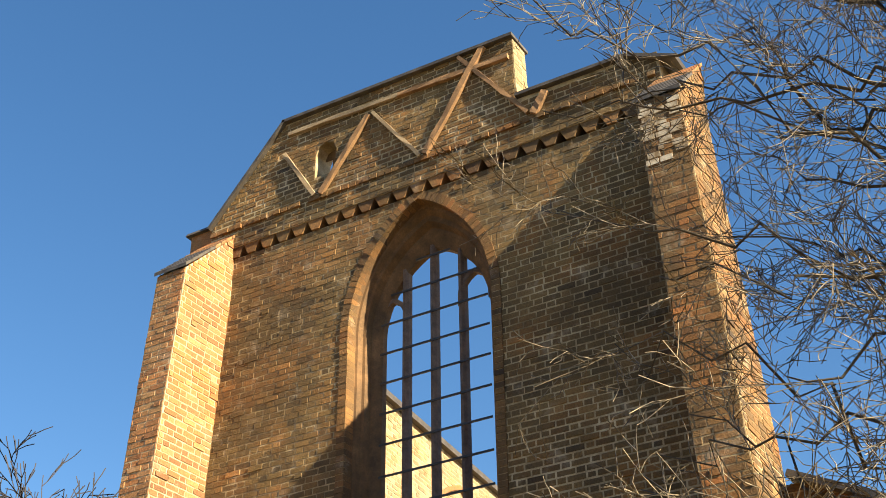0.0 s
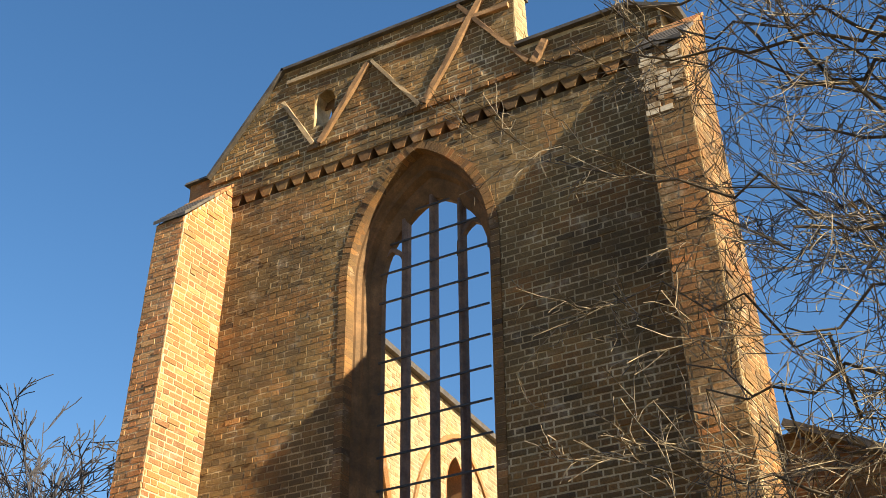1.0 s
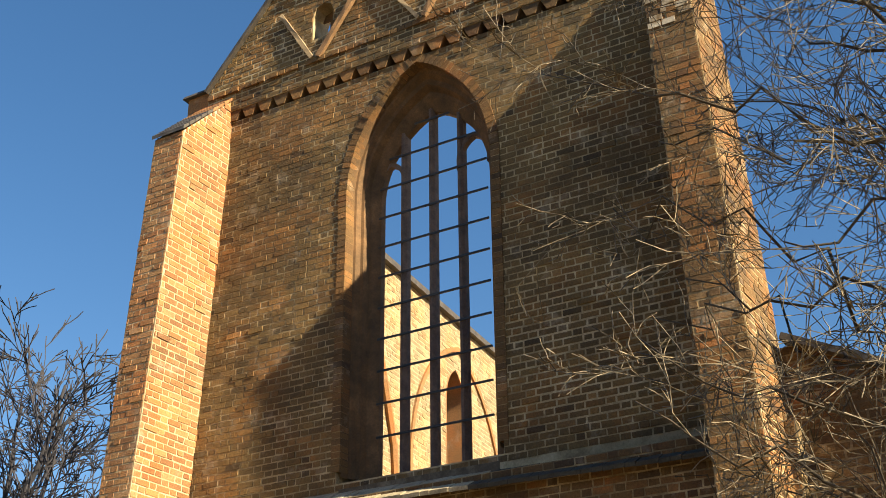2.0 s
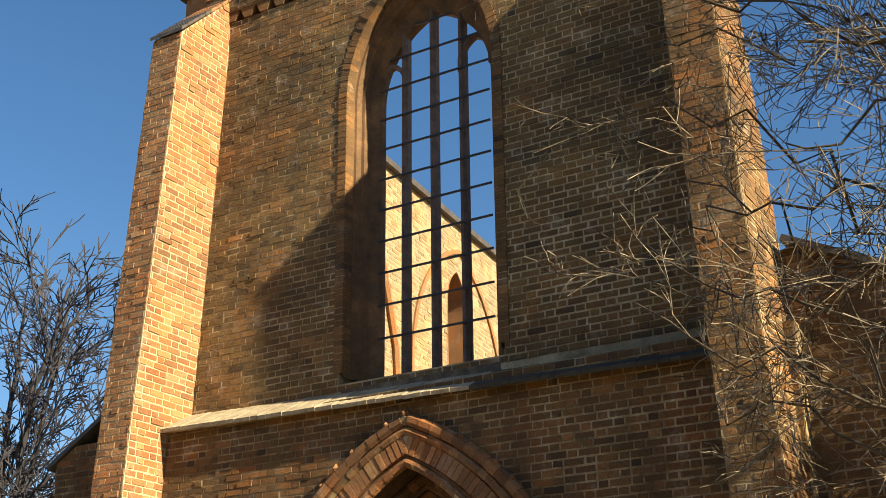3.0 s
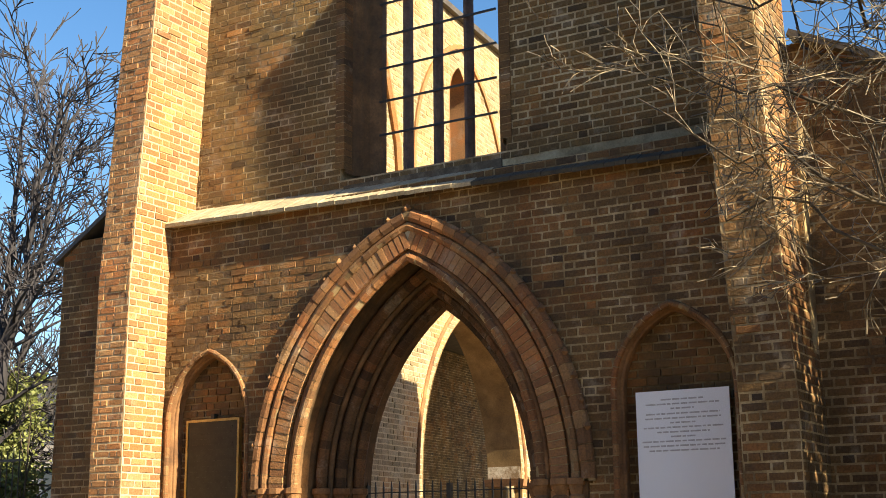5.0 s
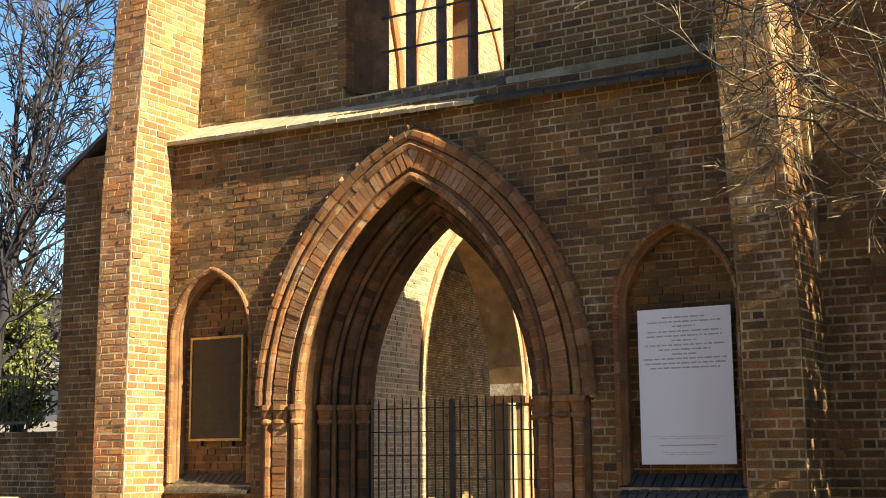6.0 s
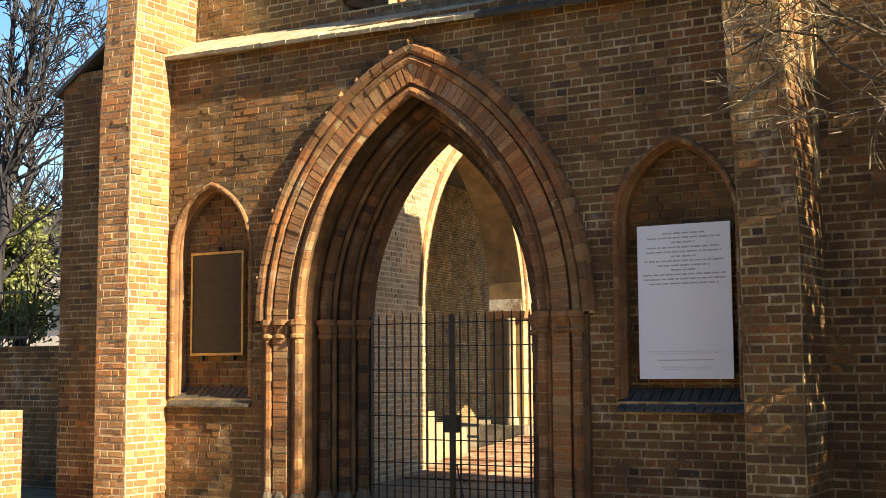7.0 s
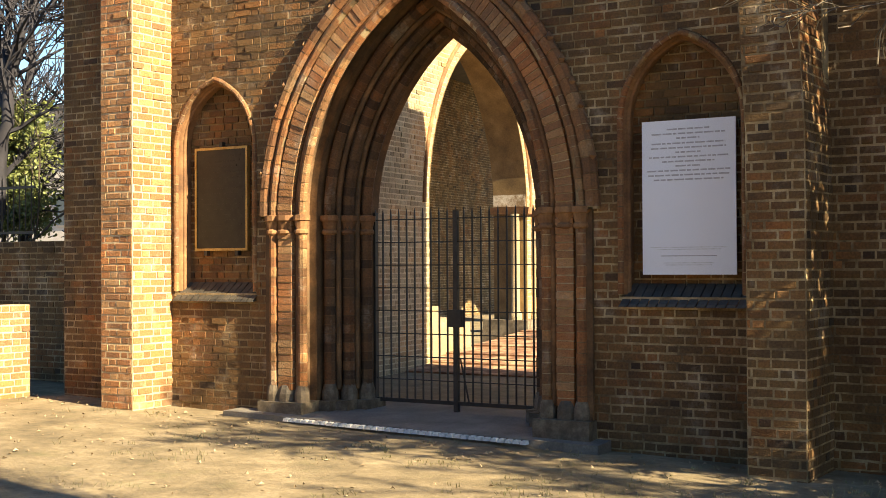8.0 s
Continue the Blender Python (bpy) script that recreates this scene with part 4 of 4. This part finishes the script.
# ---- trees ----
def branch(soup, rng, p, d, length, r, depth, droop, spread, sides=5, wander=0.16, kids=4, mini=0.003):
    steps = max(3, int(length / 0.22) if depth < 2 else 5)
    pts, radii = [Vector(p)], [r]
    d = Vector(d).normalized()
    for k in range(steps):
        d = (d + Vector((rng.gauss(0, wander), rng.gauss(0, wander), rng.gauss(0, wander) + droop))).normalized()
        pts.append(pts[-1] + d * length / steps)
        radii.append(max(mini, r * (1 - 0.75 * (k + 1) / steps)))
    soup.tube(pts, radii, sides if r > 0.012 else 3)
    if depth <= 0:
        return
    n = kids + (rng.random() < 0.5)
    for k in range(n):
        q = 0.22 + 0.75 * (k + rng.random()) / n
        i = min(len(pts) - 2, int(q * steps))
        axis = (pts[i + 1] - pts[i]).normalized()
        out = Vector((rng.gauss(0, 1), rng.gauss(0, 1), rng.gauss(0, 1)))
        out = (out - axis * out.dot(axis)).normalized()
        branch(soup, rng, pts[i], axis + out * spread, length * rng.uniform(0.36, 0.68), max(mini, radii[i] * 0.6), depth - 1, droop, spread, max(3, sides - 1), wander, kids, mini)


def limb(soup, twigs, rng, way, r0, r1, kids, length, depth=2, mini=0.0032, spread=0.62, wander=0.13, forks=3):
    pts = []
    way = [Vector(w) for w in way]
    for k in range(len(way) - 1):
        for j in range(5):
            pts.append(way[k].lerp(way[k + 1], j / 5) + Vector((rng.gauss(0, 0.05), rng.gauss(0, 0.05), rng.gauss(0, 0.06))))
    pts.append(way[-1])
    radii = [r0 + (r1 - r0) * k / (len(pts) - 1) for k in range(len(pts))]
    soup.tube(pts, radii, 7)
    for k in range(kids):
        q = 0.15 + 0.85 * (k + rng.random()) / kids
        i = min(len(pts) - 2, int(q * (len(pts) - 1)))
        axis = (pts[i + 1] - pts[i]).normalized()
        out = Vector((rng.gauss(0, 1), rng.gauss(0, 0.8), rng.gauss(0, 1)))
        out = (out - axis * out.dot(axis)).normalized()
        branch(twigs, rng, pts[i], axis + out * 0.8, length * rng.uniform(0.6, 1.15), max(mini * 1.5, radii[i] * 0.42), depth, 0.008, spread, 4, wander, forks, mini)


def make_near_tree():
    rng = random.Random(5)
    base = Vector((8.41, -6.36, -0.25))
    ob = thing("tree", "bare winter tree with sunlit twigs reaching over the front", "tree", base)
    trunk, twigs = Soup(), Soup()
    limb(trunk, twigs, rng, [(0, 0, 0), (0.05, 0.05, 2.3), (-0.1, 0, 4.6), (0.1, 0.1, 6.5), (-0.1, 0, 8.4)], 0.18, 0.045, 5, 1.0)
    # where the limbs over the front end, and how many twigs they bear
    ends = [(5.55, 4.7, 5), (5.15, 5.8, 4), (5.05, 7.1, 7), (5.55, 4.1, 5), (5.7, 5.2, 6), (5.9, 6.25, 7), (5.55, 3.75, 5), (5.95, 5.65, 7), (5.3, 5.05, 5), (5.4, 4.45, 6), (5.2, 6.35, 5), (5.55, 3.5, 5), (5.4, 6.8, 6), (5.9, 7.6, 7)]
    for k in range(29):
        z = 3.5 + 5.2 * k / 28 + rng.uniform(-0.2, 0.2)
        ends.append((6.1 + 0.09 * (z - 3.2) + rng.uniform(-0.2, 0.75), z, 9))
    for x, z, kids in ends:
        y = -6.36 + rng.uniform(-0.6, 0.5)
        z0 = max(2.0, min(6.4, z - rng.uniform(0.5, 2.4)))
        a, b = Vector((0, 0, z0 + 0.25)), Vector((x, y, z)) - base
        m = a.lerp(b, 0.4) + Vector((rng.uniform(-0.15, 0.15), 0, rng.uniform(-0.35, 0.35)))
        q = a.lerp(b, 0.72) + Vector((0, rng.uniform(-0.12, 0.12), rng.uniform(-0.25, 0.25)))
        limb(trunk, twigs, rng, [a, m, q, b], 0.016 if kids < 9 else rng.choice((0.014, 0.02, 0.032)), 0.004, kids, 0.85, 2, 0.0026, 0.8, 0.27, 4)
    trunk.done("trunk", BARK, ob, smooth=True)
    twigs.done("crown", TWIG, ob, "crown of fine bare twigs")


make_near_tree()


def make_leaning_tree(at, way, seed, r=0.17):
    rng = random.Random(seed)
    ob = thing("tree", "dark bare winter tree with long rising limbs", "tree", at, "trees behind the yard wall")
    trunk, twigs = Soup(), Soup()
    limb(trunk, twigs, rng, way, r * 1.3, 0.04, 24, 3.0, 3, 0.016, 0.62, 0.12)
    trunk.done("trunk", FARBARK, ob, smooth=True)
    twigs.done("crown", FARBARK, ob)


make_leaning_tree((-19.6, 10.0, 0), [(0, 0, 0), (0.5, 0, 4), (1.0, 0, 6.5), (1.5, 0, 8.2), (1.75, 0, 10.7), (2.7, 0, 13.4)], 8)
make_leaning_tree((-20.6, 12.0, 0), [(0, 0, 0), (0.2, 0, 5), (0.6, 0, 9), (1.6, 0, 14.2)], 9, 0.14)
make_leaning_tree((-18.6, 13.5, 0), [(0, 0, 0), (-0.3, 0, 5), (0.0, 0, 9), (0.4, 0, 13.5)], 10, 0.13)
make_leaning_tree((-22.6, 12.5, 0), [(0, 0, 0), (0.3, 0, 5), (0.9, 0, 9.5), (1.2, 0, 14.5)], 12, 0.15)


def make_shade_tree(at, height, seed):
    rng = random.Random(seed)
    ob = thing("tree", "bare tree whose shadow dapples the ground and wall", "tree", at)
    trunk, twigs = Soup(), Soup()
    trunk.tube([(0, 0, -0.4), (0.1, 0, height * 0.3), (-0.1, 0, height * 0.6), (0, 0, height * 0.9)], [0.22, 0.17, 0.12, 0.05], 8)
    for k in range(28):
        z = height * (0.16 + 0.72 * k / 27)
        a = rng.uniform(0, 6.28)
        branch(twigs, rng, (0, 0, z), (math.cos(a), math.sin(a), 0.7), height * rng.uniform(0.25, 0.36), 0.09, 3, 0.02, 0.7, 4, 0.12, 4, 0.017)
    trunk.done("trunk", BARK, ob, smooth=True)
    twigs.done("crown", TWIG, ob)


make_shade_tree((8.3, -0.5, -0.3), 6.3, 19)
make_shade_tree((9.8, -0.6, -0.3), 7.5, 15)
make_shade_tree((12.6, -0.4, -0.3), 10.4, 17)
make_shade_tree((17.5, -3.4, -0.3), 8.4, 16)


def make_evergreen(at, size, seed):
    rng = random.Random(seed)
    ob = thing("evergreen_shrub", "sunlit yellow-green leafy evergreen shrub behind the yard wall", "shrub", at)
    s, leaves = Soup(), Soup()
    for k in range(7):
        a = 6.28 * k / 7
        branch(s, rng, (0, 0, 0), (math.cos(a) * 0.5, math.sin(a) * 0.5, 1), size[2], 0.05, 1, 0, 0.5)
    for _ in range(520):
        c = Vector((rng.gauss(0, 0.42) * size[0], rng.gauss(0, 0.42) * size[1], size[2] * (0.46 + 0.54 * rng.random())))
        for _ in range(26):
            p = c + Vector((rng.gauss(0, 0.13), rng.gauss(0, 0.13), rng.gauss(0, 0.15)))
            d = Vector((rng.gauss(0, 1), rng.gauss(0, 1), rng.gauss(-0.5, 0.7))).normalized() * rng.uniform(0.11, 0.2)
            w = d.orthogonal().normalized() * 0.04
            leaves.add([p, p + d * 0.5 + w, p + d, p + d * 0.5 - w], [(0, 1, 2, 3)])
    s.done("stem", BARK, ob)
    leaves.done("crown", LEAF, ob)


make_evergreen((-19.9, 11.0, 0.0), (1.25, 1.1, 6.1), 20)


def make_house():
    ob = thing("apartment_building", "pale plastered building far behind the yard", "building", (-42, 32, 0))
    s = Soup()
    s.box(-9, 7, 0, 9, -0.5, 9.4)
    s.done("wall", RENDER_PALE, ob)
    s = Soup()
    s.box(-9.4, 7.4, -0.4, 9.4, 9.4, 9.7)
    s.done("roof", LEAD, ob)
    for j in range(3):
        for k in range(7):
            x, z = -8 + k * 2.1, 0.9 + j * 2.9
            s = Soup()
            s.box(x, x + 1.1, -0.06, 0.05, z, z + 1.7)
            w = s.done("window", RENDER_PALE, ob)
            s = Soup()
            s.box(x + 0.08, x + 1.02, -0.08, -0.065, z + 0.08, z + 1.62)
            s.done("pane", PANE, w)


make_house()

def make_litter():
    rng = random.Random(77)
    s, g = Soup(), Soup()
    for _ in range(700):
        x, y = rng.uniform(-6.5, 6.0), -0.3 - 5.2 * rng.random() ** 1.4
        z = ground_height(x, y) + 0.012
        a, r = rng.uniform(0, 6.28), rng.uniform(0.012, 0.032)
        t = rng.uniform(-0.02, 0.02)
        s.add([(x + r * math.cos(a), y + r * math.sin(a), z), (x - 0.5 * r * math.sin(a), y + 0.5 * r * math.cos(a), z + t + 0.012), (x - r * math.cos(a), y - r * math.sin(a), z), (x + 0.5 * r * math.sin(a), y - 0.5 * r * math.cos(a), z + 0.008)], [(0, 1, 2, 3)])
    for _ in range(500):
        cx, cy = rng.uniform(-6.5, 6.0), -0.25 - 4.5 * rng.random()
        if noise.noise((cx * 0.9, cy * 0.9, 3)) < 0.05 and cx < 2.2:
            continue
        for _ in range(7):
            x, y = cx + rng.gauss(0, 0.05), cy + rng.gauss(0, 0.05)
            z, h = ground_height(x, y), rng.uniform(0.02, 0.06)
            dx, dy = rng.gauss(0, 0.02), rng.gauss(0, 0.02)
            g.add([(x - 0.004, y, z), (x + 0.004, y, z), (x + dx, y + dy, z + h)], [(0, 1, 2)])
    tagged(s.done("leaf_litter", LITTER, kind="stuff"), "dry brown leaves scattered on the sandy ground", "leaves", kind="stuff")
    tagged(g.done("grass", GRASS, kind="stuff"), "sparse short dry grass on the sandy ground", "grass", kind="stuff")


make_litter()

# ---- single bricks of the walls nearest to the camera ----
SHARED = {}
for parent, mat, _, place, p, q, a, b, d in PIECES:
    length, height = round(q - p, 3), round(b - a, 4)
    u, z = (p + q) / 2, (a + b) / 2
    o, ux, uz, un = (Vector(place(u, z, 0)), Vector(place(u + 1, z, 0)), Vector(place(u, z + 1, 0)), Vector(place(u, z, 1)))
    ux, uz, un = ux - o, uz - o, un - o
    key = (length, height, mat.name)
    if key not in SHARED:
        h, v, e = length / 2 - JOINT / 2, height / 2 - JOINT / 2, 0.006
        me = bpy.data.meshes.new("brick")
        me.from_pydata([(-h, -v, -0.02), (h, -v, -0.02), (h, v, -0.02), (-h, v, -0.02), (-h, -v, -e), (h, -v, -e), (h, v, -e), (-h, v, -e), (-h + e, -v + e, 0), (h - e, -v + e, 0), (h - e, v - e, 0), (-h + e, v - e, 0)], [],
                       [(8, 9, 10, 11)] + [(i, (i + 1) % 4, 4 + (i + 1) % 4, 4 + i) for i in range(4)] + [(4 + i, 4 + (i + 1) % 4, 8 + (i + 1) % 4, 8 + i) for i in range(4)])
        me.materials.append(mat)
        SHARED[key] = me
    ob = new("brick", SHARED[key])
    ob.parent = parent
    ob.matrix_local = Matrix((ux, uz, un)).transposed().to_4x4()
    ob.location = o + un.normalized() * d
